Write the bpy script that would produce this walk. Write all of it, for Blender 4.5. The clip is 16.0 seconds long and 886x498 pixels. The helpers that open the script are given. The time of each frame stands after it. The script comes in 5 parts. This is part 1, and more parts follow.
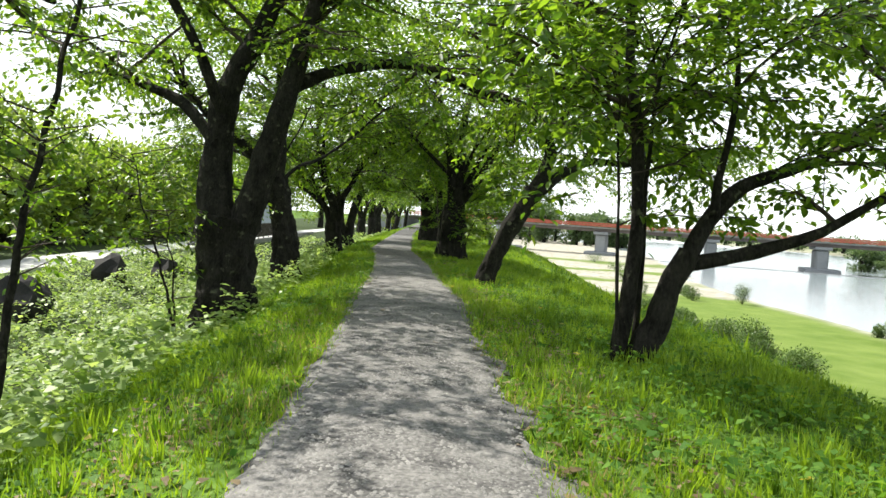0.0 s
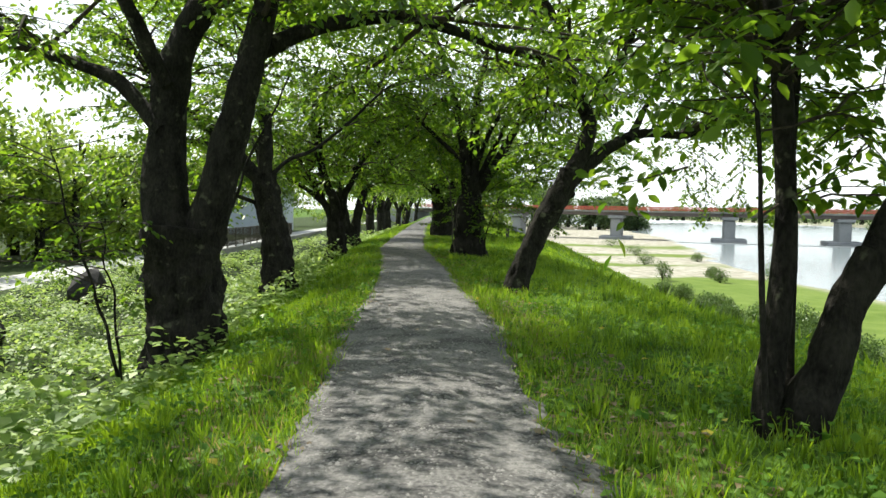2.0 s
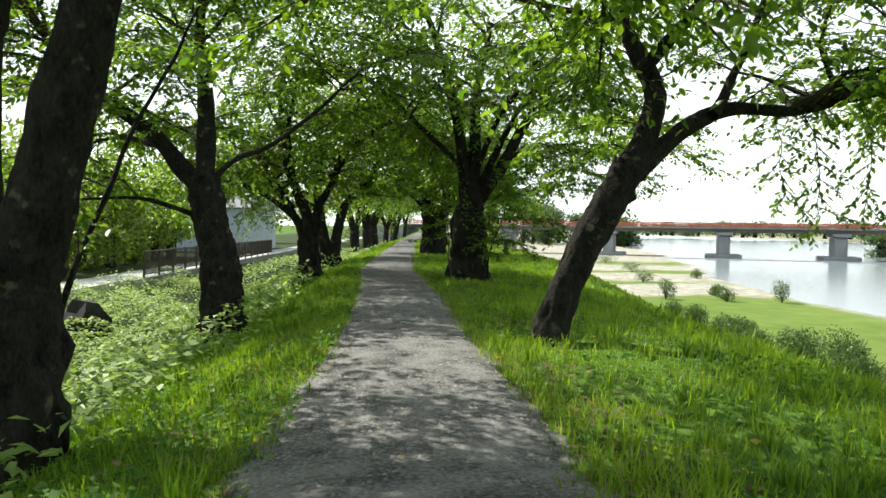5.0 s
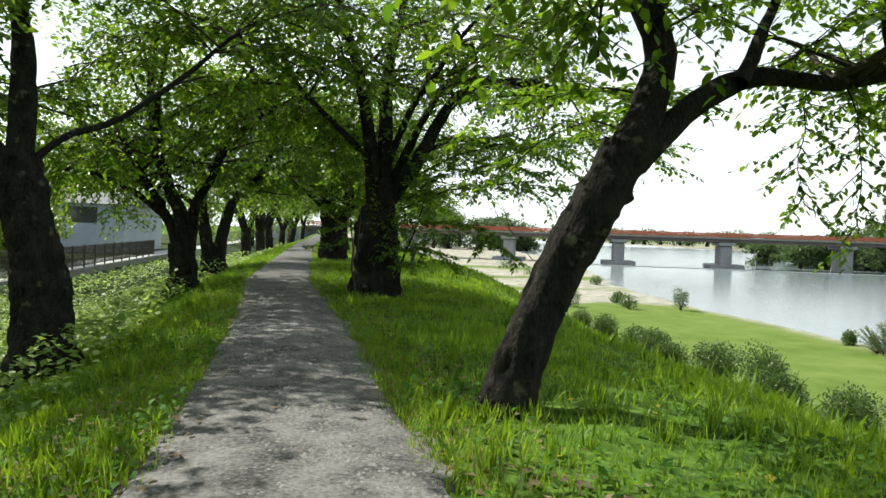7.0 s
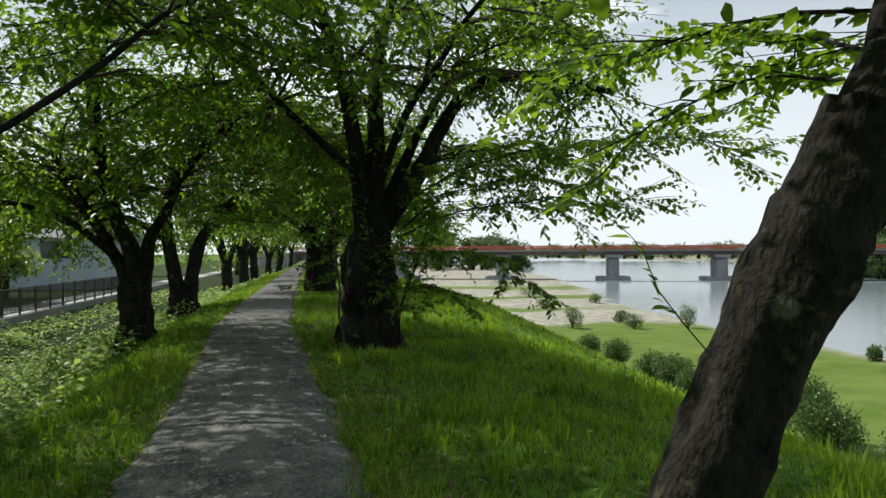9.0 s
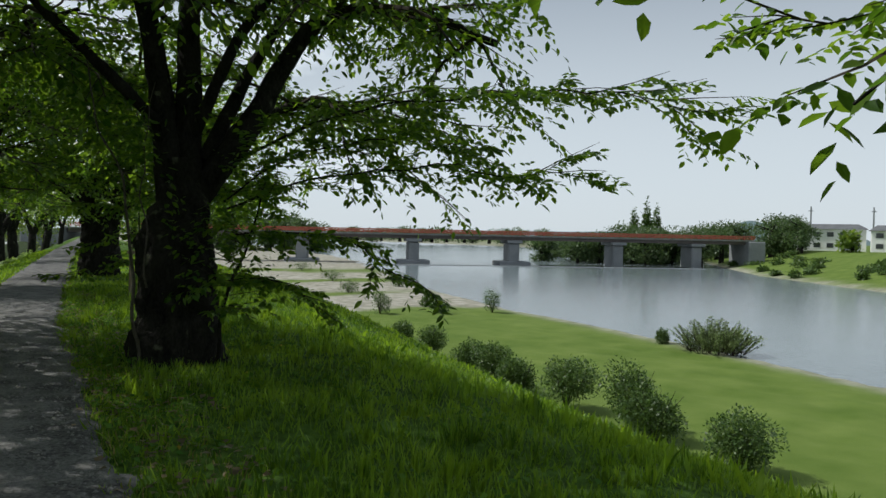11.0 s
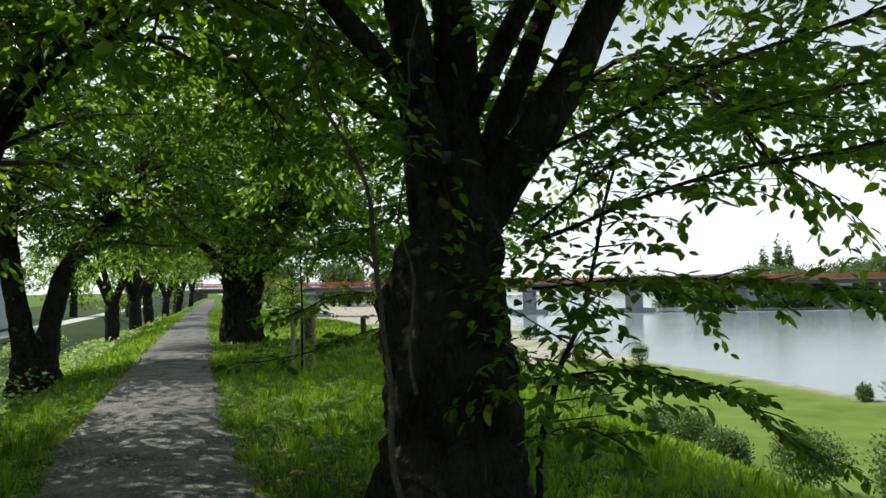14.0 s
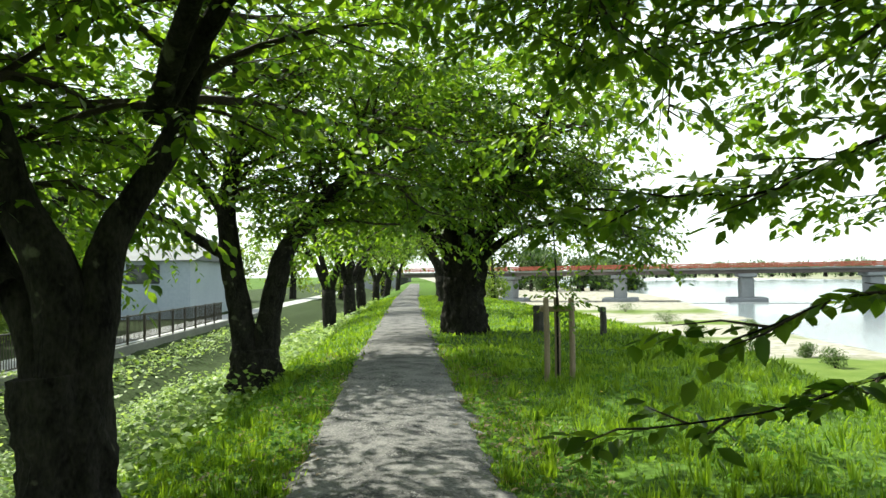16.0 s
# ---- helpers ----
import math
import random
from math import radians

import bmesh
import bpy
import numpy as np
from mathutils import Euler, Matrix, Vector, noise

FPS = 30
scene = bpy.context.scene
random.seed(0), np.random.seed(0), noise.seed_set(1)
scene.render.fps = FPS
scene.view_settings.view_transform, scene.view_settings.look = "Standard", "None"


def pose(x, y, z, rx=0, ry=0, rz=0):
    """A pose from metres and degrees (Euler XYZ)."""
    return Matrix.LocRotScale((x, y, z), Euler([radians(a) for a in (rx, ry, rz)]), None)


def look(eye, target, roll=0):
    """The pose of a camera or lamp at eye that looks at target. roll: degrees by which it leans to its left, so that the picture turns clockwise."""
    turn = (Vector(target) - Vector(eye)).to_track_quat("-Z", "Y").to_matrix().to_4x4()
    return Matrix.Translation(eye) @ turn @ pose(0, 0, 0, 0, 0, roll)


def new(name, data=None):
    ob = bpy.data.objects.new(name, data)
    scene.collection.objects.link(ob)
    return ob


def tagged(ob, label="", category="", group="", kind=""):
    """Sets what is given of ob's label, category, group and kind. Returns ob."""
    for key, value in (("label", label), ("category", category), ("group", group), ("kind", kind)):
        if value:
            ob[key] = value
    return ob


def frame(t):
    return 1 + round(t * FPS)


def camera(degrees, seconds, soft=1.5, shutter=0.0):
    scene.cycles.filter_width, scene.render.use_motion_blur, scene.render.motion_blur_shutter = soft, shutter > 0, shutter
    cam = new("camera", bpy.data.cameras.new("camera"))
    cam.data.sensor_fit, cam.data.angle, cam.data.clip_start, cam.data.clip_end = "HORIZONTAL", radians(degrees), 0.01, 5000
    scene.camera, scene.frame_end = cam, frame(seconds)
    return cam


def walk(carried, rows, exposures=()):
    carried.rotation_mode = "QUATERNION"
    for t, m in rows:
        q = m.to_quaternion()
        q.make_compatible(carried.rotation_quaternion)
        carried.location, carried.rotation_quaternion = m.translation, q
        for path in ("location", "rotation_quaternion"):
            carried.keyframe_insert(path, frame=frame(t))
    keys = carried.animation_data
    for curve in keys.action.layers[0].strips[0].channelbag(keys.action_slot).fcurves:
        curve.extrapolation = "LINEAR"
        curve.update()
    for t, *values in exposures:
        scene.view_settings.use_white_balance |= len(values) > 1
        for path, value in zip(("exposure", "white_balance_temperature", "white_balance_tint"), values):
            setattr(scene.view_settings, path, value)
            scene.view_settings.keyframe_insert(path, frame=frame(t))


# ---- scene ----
cam = camera(62.6, 16.0)
PATH = [
    (0, (0.818, 2.732, 1.295), (0.9, 4.729, 1.215), 3.9),
    (0.5, (0.867, 3.406, 1.342), (0.963, 5.401, 1.246), 1.8),
    (1, (0.875, 4.074, 1.389), (0.911, 6.066, 1.212), 5.7),
    (1.5, (0.823, 4.775, 1.359), (0.974, 6.761, 1.175), 1.6),
    (2, (0.805, 5.611, 1.357), (0.854, 7.607, 1.252), 1.0),
    (2.5, (0.871, 6.348, 1.35), (1.001, 8.342, 1.28), 0.2),
    (3, (0.889, 6.922, 1.35), (0.97, 8.919, 1.278), 3.2),
    (5.3, (0.771, 10.016, 1.296), (0.829, 12.014, 1.236), 0.1),
    (5.5, (0.758, 10.276, 1.315), (0.777, 12.271, 1.185), 0.4),
    (6, (0.731, 10.973, 1.323), (0.817, 12.97, 1.254), -0.7),
    (6.5, (0.796, 11.754, 1.34), (1.016, 13.741, 1.294), 0.8),
    (7, (0.837, 12.483, 1.343), (1.188, 14.452, 1.297), 1.8),
    (7.5, (0.932, 13.279, 1.32), (1.415, 15.22, 1.316), -1.1),
    (8, (0.809, 13.904, 1.463), (1.164, 15.872, 1.481), 1.0),
    (8.5, (0.91, 14.629, 1.36), (1.384, 16.572, 1.388), -1.9),
    (9, (1.06, 15.439, 1.521), (1.435, 17.401, 1.532), -0.2),
    (9.5, (1.07, 16.1, 1.617), (1.745, 17.978, 1.62), -1.4),
    (10, (1.05, 16.76, 1.63), (1.715, 18.643, 1.684), 0.2),
    (10.2, (1.055, 17.01, 1.63), (1.785, 18.87, 1.674), 1.3),
    (12.3, (0.886, 20.426, 1.35), (1.885, 22.156, 1.259), -0.4),
    (12.5, (0.781, 20.756, 1.362), (1.675, 22.544, 1.413), 0.8),
    (13, (0.689, 21.477, 1.455), (1.522, 23.295, 1.464), -2.2),
    (13.5, (0.653, 22.085, 1.444), (1.168, 24.017, 1.469), 0.4),
    (14, (0.551, 22.764, 1.52), (1.18, 24.66, 1.625), -1.0),
    (14.5, (0.57, 23.62, 1.563), (1.04, 25.558, 1.704), 0.6),
    (15, (0.425, 24.422, 1.585), (0.742, 26.391, 1.739), 0.3),
    (15.5, (0.392, 25.27, 1.582), (0.634, 27.252, 1.703), -1.2),
    (16, (0.064, 25.949, 1.554), (0.173, 27.945, 1.625), -0.8),
]
walk(cam, [(t, look(eye, target, roll)) for t, eye, target, roll in PATH],
     exposures=[(0.0, 1.04, 6600, 8), (2.0, 0.88, 6550, 6), (3.2, 0.88, 6550, 6), (6.0, 0.78, 6550, 5), (8.0, 0.34, 6450, 6), (10.2, -0.27, 6250, 9), (12.3, -0.5, 6000, 4),
                (13.2, -0.42, 6100, 7), (14.0, 0.3, 6400, 6), (14.5, 0.65, 6500, 5), (15.0, 1.08, 6550, 2), (16.0, 1.05, 6550, 0)])

# ---- world and sun ----
SUN_AZ, SUN_EL = radians(-52), radians(50)      # azimuth from +y towards +x
world = bpy.data.worlds.new("sky_world")
scene.world = world
world.use_nodes = True
wn, wl = world.node_tree.nodes, world.node_tree.links
bg = wn["Background"]
sky = wn.new("ShaderNodeTexSky")
sky.sky_type = "NISHITA"
sky.sun_disc = False
sky.sun_elevation, sky.sun_rotation = SUN_EL, SUN_AZ
sky.dust_density, sky.air_density = 0.8, 1.0
wco = wn.new("ShaderNodeTexCoord")
wmap = wn.new("ShaderNodeMapping")
wmap.inputs["Scale"].default_value = (1.0, 1.0, 3.2)
cloud = wn.new("ShaderNodeTexNoise")
cloud.inputs["Scale"].default_value, cloud.inputs["Detail"].default_value = 2.2, 7
ramp = wn.new("ShaderNodeValToRGB")
ramp.color_ramp.elements[0].position, ramp.color_ramp.elements[1].position = 0.47, 0.6
ramp.color_ramp.elements[0].color = (0.14, 0.14, 0.14, 1)
wsep = wn.new("ShaderNodeSeparateXYZ")
haze = wn.new("ShaderNodeMapRange")             # summer haze that whitens the sky towards the horizon
haze.interpolation_type = "SMOOTHSTEP"
haze.inputs["From Min"].default_value, haze.inputs["From Max"].default_value = 0.05, 0.62
haze.inputs["To Min"].default_value, haze.inputs["To Max"].default_value = 0.82, 0.0
veil = wn.new("ShaderNodeMath")
veil.operation = "MAXIMUM"
cmix = wn.new("ShaderNodeMix")
cmix.data_type = "RGBA"
cmix.inputs["B"].default_value = (16.4, 17.3, 17.8, 1)
wl.new(wco.outputs["Generated"], wmap.inputs["Vector"])
wl.new(wco.outputs["Generated"], wsep.inputs["Vector"])
wl.new(wsep.outputs["Z"], haze.inputs["Value"])
wl.new(wmap.outputs["Vector"], cloud.inputs["Vector"])
wl.new(cloud.outputs["Fac"], ramp.inputs["Fac"])
wl.new(ramp.outputs["Color"], veil.inputs[0])
wl.new(haze.outputs["Result"], veil.inputs[1])
wl.new(veil.outputs["Value"], cmix.inputs["Factor"])
wl.new(sky.outputs["Color"], cmix.inputs["A"])
wl.new(cmix.outputs["Result"], bg.inputs["Color"])
bg.inputs["Strength"].default_value = 0.062

sun = new("sun", bpy.data.lights.new("sun", "SUN"))
sun.data.energy, sun.data.angle, sun.data.color = 5.0, radians(0.55), (1.0, 0.95, 0.86)
SUN_DIR = Vector((math.sin(SUN_AZ) * math.cos(SUN_EL), math.cos(SUN_AZ) * math.cos(SUN_EL), math.sin(SUN_EL)))
sun.matrix_world = look(SUN_DIR * 50, (0, 0, 0))


# ---- materials ----
def nodes_of(name):
    m = bpy.data.materials.new(name)
    m.use_nodes = True
    nt = m.node_tree
    return m, nt, nt.nodes["Principled BSDF"]


def surface(name, dark, light, scale=6.0, fine=60.0, rough=0.85, bump=0.3, bump_dist=0.02, stretch=(1, 1, 1), metal=0.0, spec=0.3, mid=0.5, hard=0.22):
    """Two-scale noise colour between dark and light with fine relief, in metres."""
    m, nt, b = nodes_of(name)
    n, l = nt.nodes, nt.links
    co = n.new("ShaderNodeTexCoord")
    mp = n.new("ShaderNodeMapping")
    mp.inputs["Scale"].default_value = stretch
    l.new(co.outputs["Object"], mp.inputs["Vector"])
    a = n.new("ShaderNodeTexNoise")
    a.inputs["Scale"].default_value, a.inputs["Detail"].default_value = scale, 6
    c = n.new("ShaderNodeTexNoise")
    c.inputs["Scale"].default_value, c.inputs["Detail"].default_value = fine, 4
    l.new(mp.outputs["Vector"], a.inputs["Vector"])
    l.new(mp.outputs["Vector"], c.inputs["Vector"])
    mx = n.new("ShaderNodeMix")
    mx.data_type = "FLOAT"
    mx.inputs["Factor"].default_value = 0.45
    l.new(a.outputs["Fac"], mx.inputs["A"])
    l.new(c.outputs["Fac"], mx.inputs["B"])
    r = n.new("ShaderNodeValToRGB")
    r.color_ramp.elements[0].position, r.color_ramp.elements[1].position = mid - hard, mid + hard
    r.color_ramp.elements[0].color, r.color_ramp.elements[1].color = (*dark, 1), (*light, 1)
    l.new(mx.outputs["Result"], r.inputs["Fac"])
    l.new(r.outputs["Color"], b.inputs["Base Color"])
    bp = n.new("ShaderNodeBump")
    bp.inputs["Strength"].default_value, bp.inputs["Distance"].default_value = bump, bump_dist
    l.new(mx.outputs["Result"], bp.inputs["Height"])
    l.new(bp.outputs["Normal"], b.inputs["Normal"])
    b.inputs["Roughness"].default_value, b.inputs["Metallic"].default_value = rough, metal
    b.inputs["Specular IOR Level"].default_value = spec
    return m


def leafy(name, dark, light, glow=0.45, rough=0.45, spec=0.35, patch=None):
    """Thin leaf: varies leaf by leaf, lets light through."""
    m, nt, b = nodes_of(name)
    n, l = nt.nodes, nt.links
    g = n.new("ShaderNodeNewGeometry")
    r = n.new("ShaderNodeValToRGB")
    r.color_ramp.elements[0].color, r.color_ramp.elements[1].color = (*dark, 1), (*light, 1)
    l.new(g.outputs["Random Per Island"], r.inputs["Fac"])
    tone = r.outputs["Color"]
    if patch:
        co = n.new("ShaderNodeTexCoord")
        k = n.new("ShaderNodeTexNoise")
        k.inputs["Scale"].default_value, k.inputs["Detail"].default_value = 1.1, 3
        pr = n.new("ShaderNodeValToRGB")
        pr.color_ramp.elements[0].position, pr.color_ramp.elements[1].position = 0.42, 0.66
        pr.color_ramp.elements[1].color = (0.8, 0.8, 0.8, 1)
        px = n.new("ShaderNodeMix")
        px.data_type = "RGBA"
        px.inputs["B"].default_value = (*patch, 1)
        l.new(co.outputs["Object"], k.inputs["Vector"])
        l.new(k.outputs["Fac"], pr.inputs["Fac"])
        l.new(pr.outputs["Color"], px.inputs["Factor"])
        l.new(tone, px.inputs["A"])
        tone = px.outputs["Result"]
    l.new(tone, b.inputs["Base Color"])
    b.inputs["Roughness"].default_value = rough
    b.inputs["Specular IOR Level"].default_value = spec
    tr = n.new("ShaderNodeBsdfTranslucent")
    hs = n.new("ShaderNodeHueSaturation")
    hs.inputs["Hue"].default_value, hs.inputs["Saturation"].default_value, hs.inputs["Value"].default_value = 0.484, 1.08, 2.45
    l.new(tone, hs.inputs["Color"])
    l.new(hs.outputs["Color"], tr.inputs["Color"])
    ms = n.new("ShaderNodeMixShader")
    ms.inputs["Fac"].default_value = glow
    l.new(b.outputs["BSDF"], ms.inputs[1])
    l.new(tr.outputs["BSDF"], ms.inputs[2])
    l.new(ms.outputs["Shader"], n["Material Output"].inputs["Surface"])
    return m


def bark_material():
    m = surface("cherry_bark", (0.005, 0.0048, 0.0042), (0.034, 0.032, 0.026), hard=0.16, scale=7, fine=38, rough=0.95, bump=1.0, bump_dist=0.06, stretch=(1, 1, 0.5), spec=0.12)
    nt = m.node_tree
    n, l = nt.nodes, nt.links
    b = n["Principled BSDF"]
    src = b.inputs["Base Color"].links[0].from_socket
    li = n.new("ShaderNodeTexNoise")
    li.inputs["Scale"].default_value, li.inputs["Detail"].default_value = 6.5, 9
    co = n.new("ShaderNodeTexCoord")
    l.new(co.outputs["Object"], li.inputs["Vector"])
    r = n.new("ShaderNodeValToRGB")
    r.color_ramp.elements[0].position, r.color_ramp.elements[1].position = 0.63, 0.72
    l.new(li.outputs["Fac"], r.inputs["Fac"])
    mx = n.new("ShaderNodeMix")
    mx.data_type = "RGBA"
    mx.inputs["B"].default_value = (0.085, 0.09, 0.058, 1)
    l.new(r.outputs["Color"], mx.inputs["Factor"])
    l.new(src, mx.inputs["A"])
    l.new(mx.outputs["Result"], b.inputs["Base Color"])
    return m


BARK = bark_material()
TWIG = surface("twig_bark", (0.02, 0.016, 0.012), (0.07, 0.055, 0.04), scale=20, fine=90, rough=0.9)
LEAF = leafy("cherry_leaf", (0.03, 0.075, 0.010), (0.11, 0.185, 0.022), glow=0.56, rough=0.38, spec=0.45)
LEAF_FAR = leafy("far_leaf", (0.055, 0.105, 0.016), (0.16, 0.225, 0.04), glow=0.48)
IVY = leafy("ivy_leaf", (0.08, 0.15, 0.026), (0.25, 0.335, 0.1), glow=0.34, rough=0.5, spec=0.32)
WEED = leafy("weed_leaf", (0.035, 0.10, 0.012), (0.10, 0.19, 0.03), glow=0.35, rough=0.65, spec=0.15)
BLADE = leafy("grass_blade", (0.03, 0.08, 0.008), (0.15, 0.25, 0.028), glow=0.42, rough=0.5, patch=(0.165, 0.255, 0.028))
FAR_WOOD = leafy("far_wood_leaf", (0.03, 0.062, 0.02), (0.085, 0.13, 0.045), glow=0.3)
SHRUB = leafy("shrub_leaf", (0.028, 0.062, 0.013), (0.09, 0.145, 0.035), glow=0.28)
YELLOW = leafy("yellow_leaf", (0.28, 0.22, 0.03), (0.4, 0.36, 0.06), glow=0.5)
DRY = leafy("fallen_leaf", (0.07, 0.05, 0.025), (0.2, 0.15, 0.085), glow=0.1)
GRAVEL = surface("path_gravel", (0.04, 0.039, 0.04), (0.2, 0.193, 0.186), scale=2.6, fine=34, rough=0.95, bump=1.0, bump_dist=0.03, mid=0.5, hard=0.12)
PEBBLE = surface("pebble", (0.05, 0.05, 0.05), (0.3, 0.292, 0.28), scale=9, fine=120, rough=0.9)
ROCK = surface("field_rock", (0.012, 0.012, 0.014), (0.05, 0.047, 0.045), scale=3, fine=30, rough=0.9, bump=0.7, bump_dist=0.05)
CONCRETE = surface("concrete", (0.13, 0.13, 0.12), (0.29, 0.285, 0.27), scale=0.6, fine=14, rough=0.85)
PIER = surface("pier_concrete", (0.17, 0.18, 0.19), (0.3, 0.31, 0.32), scale=0.3, fine=4, rough=0.85)
ASPHALT = surface("pale_asphalt", (0.3, 0.3, 0.3), (0.45, 0.45, 0.44), scale=0.8, fine=60, rough=0.9)
STEEL_RED = surface("red_painted_steel", (0.34, 0.075, 0.05), (0.48, 0.13, 0.085), scale=0.4, fine=6, rough=0.55)
STEEL_DARK = surface("dark_girder_steel", (0.10, 0.085, 0.085), (0.18, 0.15, 0.145), scale=0.4, fine=6, rough=0.6)
RAIL = surface("brown_railing_paint", (0.03, 0.025, 0.02), (0.07, 0.055, 0.045), scale=6, fine=60, rough=0.5)
WOOD = surface("stake_wood", (0.16, 0.12, 0.08), (0.34, 0.27, 0.19), scale=6, fine=50, rough=0.85, stretch=(3, 3, 0.4))
POST = surface("old_post", (0.03, 0.03, 0.028), (0.10, 0.095, 0.085), scale=6, fine=50, rough=0.9)
WALL_W = surface("white_render", (0.72, 0.72, 0.7), (0.84, 0.84, 0.82), scale=0.4, fine=8, rough=0.8)
ROOF = surface("grey_roof", (0.08, 0.085, 0.09), (0.17, 0.175, 0.18), scale=0.5, fine=6, rough=0.6)
# wooded hills, with the blue-grey of distance haze put into their colour
HILL = surface("haze_tinted_hill", (0.09, 0.135, 0.14), (0.14, 0.19, 0.20), scale=0.05, fine=0.3, rough=1.0)


def ground_material():
    """Grass, meadow, ivy soil, sand and mud told apart by where they lie in the plan."""
    m, nt, b = nodes_of("ground_cover")
    n, l = nt.nodes, nt.links
    co = n.new("ShaderNodeTexCoord")

    def noise_at(scale, detail=6):
        k = n.new("ShaderNodeTexNoise")
        k.inputs["Scale"].default_value, k.inputs["Detail"].default_value = scale, detail
        l.new(co.outputs["Object"], k.inputs["Vector"])
        return k.outputs["Fac"]

    def ramp_of(fac, stops):
        r = n.new("ShaderNodeValToRGB")
        e = r.color_ramp.elements
        e[0].position, e[0].color = stops[0][0], (*stops[0][1], 1)
        e[1].position, e[1].color = stops[-1][0], (*stops[-1][1], 1)
        for p, c in stops[1:-1]:
            k = e.new(p)
            k.color = (*c, 1)
        l.new(fac, r.inputs["Fac"])
        return r.outputs["Color"]

    def blend(fac, a, c):
        x = n.new("ShaderNodeMix")
        x.data_type = "RGBA"
        l.new(fac, x.inputs["Factor"])
        l.new(a, x.inputs["A"])
        l.new(c, x.inputs["B"])
        return x.outputs["Result"]

    at = n.new("ShaderNodeAttribute")
    at.attribute_name = "cover"
    sep = n.new("ShaderNodeSeparateColor")
    l.new(at.outputs["Color"], sep.inputs["Color"])
    big, small = noise_at(0.5), noise_at(9)
    grass = ramp_of(small, [(0.3, (0.035, 0.065, 0.012)), (0.55, (0.075, 0.14, 0.02)), (0.75, (0.12, 0.19, 0.04))])
    meadow = ramp_of(big, [(0.3, (0.085, 0.135, 0.022)), (0.7, (0.135, 0.185, 0.042))])
    sand = ramp_of(noise_at(0.9), [(0.3, (0.18, 0.175, 0.13)), (0.5, (0.3, 0.285, 0.235)), (0.7, (0.38, 0.365, 0.32))])
    soil = ramp_of(small, [(0.3, (0.016, 0.024, 0.008)), (0.7, (0.045, 0.07, 0.02))])
    c1 = blend(sep.outputs["Red"], grass, meadow)
    c2 = blend(sep.outputs["Green"], c1, sand)
    c3 = blend(sep.outputs["Blue"], c2, soil)
    l.new(c3, b.inputs["Base Color"])
    bp = n.new("ShaderNodeBump")
    bp.inputs["Strength"].default_value, bp.inputs["Distance"].default_value = 0.6, 0.05
    l.new(small, bp.inputs["Height"])
    l.new(bp.outputs["Normal"], b.inputs["Normal"])
    b.inputs["Roughness"].default_value, b.inputs["Specular IOR Level"].default_value = 0.95, 0.1
    return m


GROUND = ground_material()


def water_material():
    m, nt, b = nodes_of("river_water")
    n, l = nt.nodes, nt.links
    co = n.new("ShaderNodeTexCoord")
    mp = n.new("ShaderNodeMapping")
    mp.inputs["Scale"].default_value = (1, 0.5, 1)
    k = n.new("ShaderNodeTexNoise")
    k.inputs["Scale"].default_value, k.inputs["Detail"].default_value = 1.6, 5
    bp = n.new("ShaderNodeBump")
    bp.inputs["Strength"].default_value, bp.inputs["Distance"].default_value = 0.4, 0.06
    l.new(co.outputs["Object"], mp.inputs["Vector"])
    l.new(mp.outputs["Vector"], k.inputs["Vector"])
    l.new(k.outputs["Fac"], bp.inputs["Height"])
    l.new(bp.outputs["Normal"], b.inputs["Normal"])
    b.inputs["Base Color"].default_value = (0.15, 0.18, 0.19, 1)
    b.inputs["Roughness"].default_value, b.inputs["IOR"].default_value = 0.16, 1.33
    return m


WATER = water_material()


# ---- mesh helpers ----
def mesh_object(name, verts, faces, material, parent=None, smooth=False, label=""):
    me = bpy.data.meshes.new(name)
    me.from_pydata([tuple(v) for v in verts], [], [tuple(f) for f in faces])
    return finish(name, me, material, parent, smooth, label)


def finish(name, me, material, parent=None, smooth=False, label=""):
    me.materials.append(material)
    if smooth:
        me.shade_smooth()
    ob = new(name, me)
    if parent is not None:
        ob.parent = parent
        ob.matrix_parent_inverse = parent.matrix_basis.inverted()
    if label:
        tagged(ob, label)
    return ob


def part(name, bm, material, parent=None, label="", smooth=False):
    """Links a bmesh as one mesh object under a thing."""
    me = bpy.data.meshes.new(name)
    bm.to_mesh(me)
    bm.free()
    return finish(name, me, material, parent, smooth, label)


def empty_at(name, x, y, z, label, category, group=""):
    ob = new(name)
    ob.matrix_basis = pose(x, y, z)
    return tagged(ob, label, category, group)


def box(bm, lo, hi, bevel=0.0, m=None):
    """A bevelled box between two corners, added to bm."""
    r = bmesh.ops.create_cube(bm, size=1.0)
    vs = r["verts"]
    lo, hi = Vector(lo), Vector(hi)
    for v in vs:
        v.co = Vector((lo[i] + (v.co[i] + 0.5) * (hi[i] - lo[i]) for i in range(3)))
    if bevel:
        es = list({e for v in vs for e in v.link_edges})
        r = bmesh.ops.bevel(bm, geom=es, offset=bevel, segments=1, affect="EDGES")
        vs = list({v for f in r["faces"] for v in f.verts} | {v for v in vs if v.is_valid})
    if m is not None:
        for v in vs:
            v.co = m @ v.co
    return vs


def block(name, lo, hi, material, parent=None, bevel=0.02, label="", m=None):
    bm = bmesh.new()
    box(bm, lo, hi, bevel, m)
    return part(name, bm, material, parent, label)


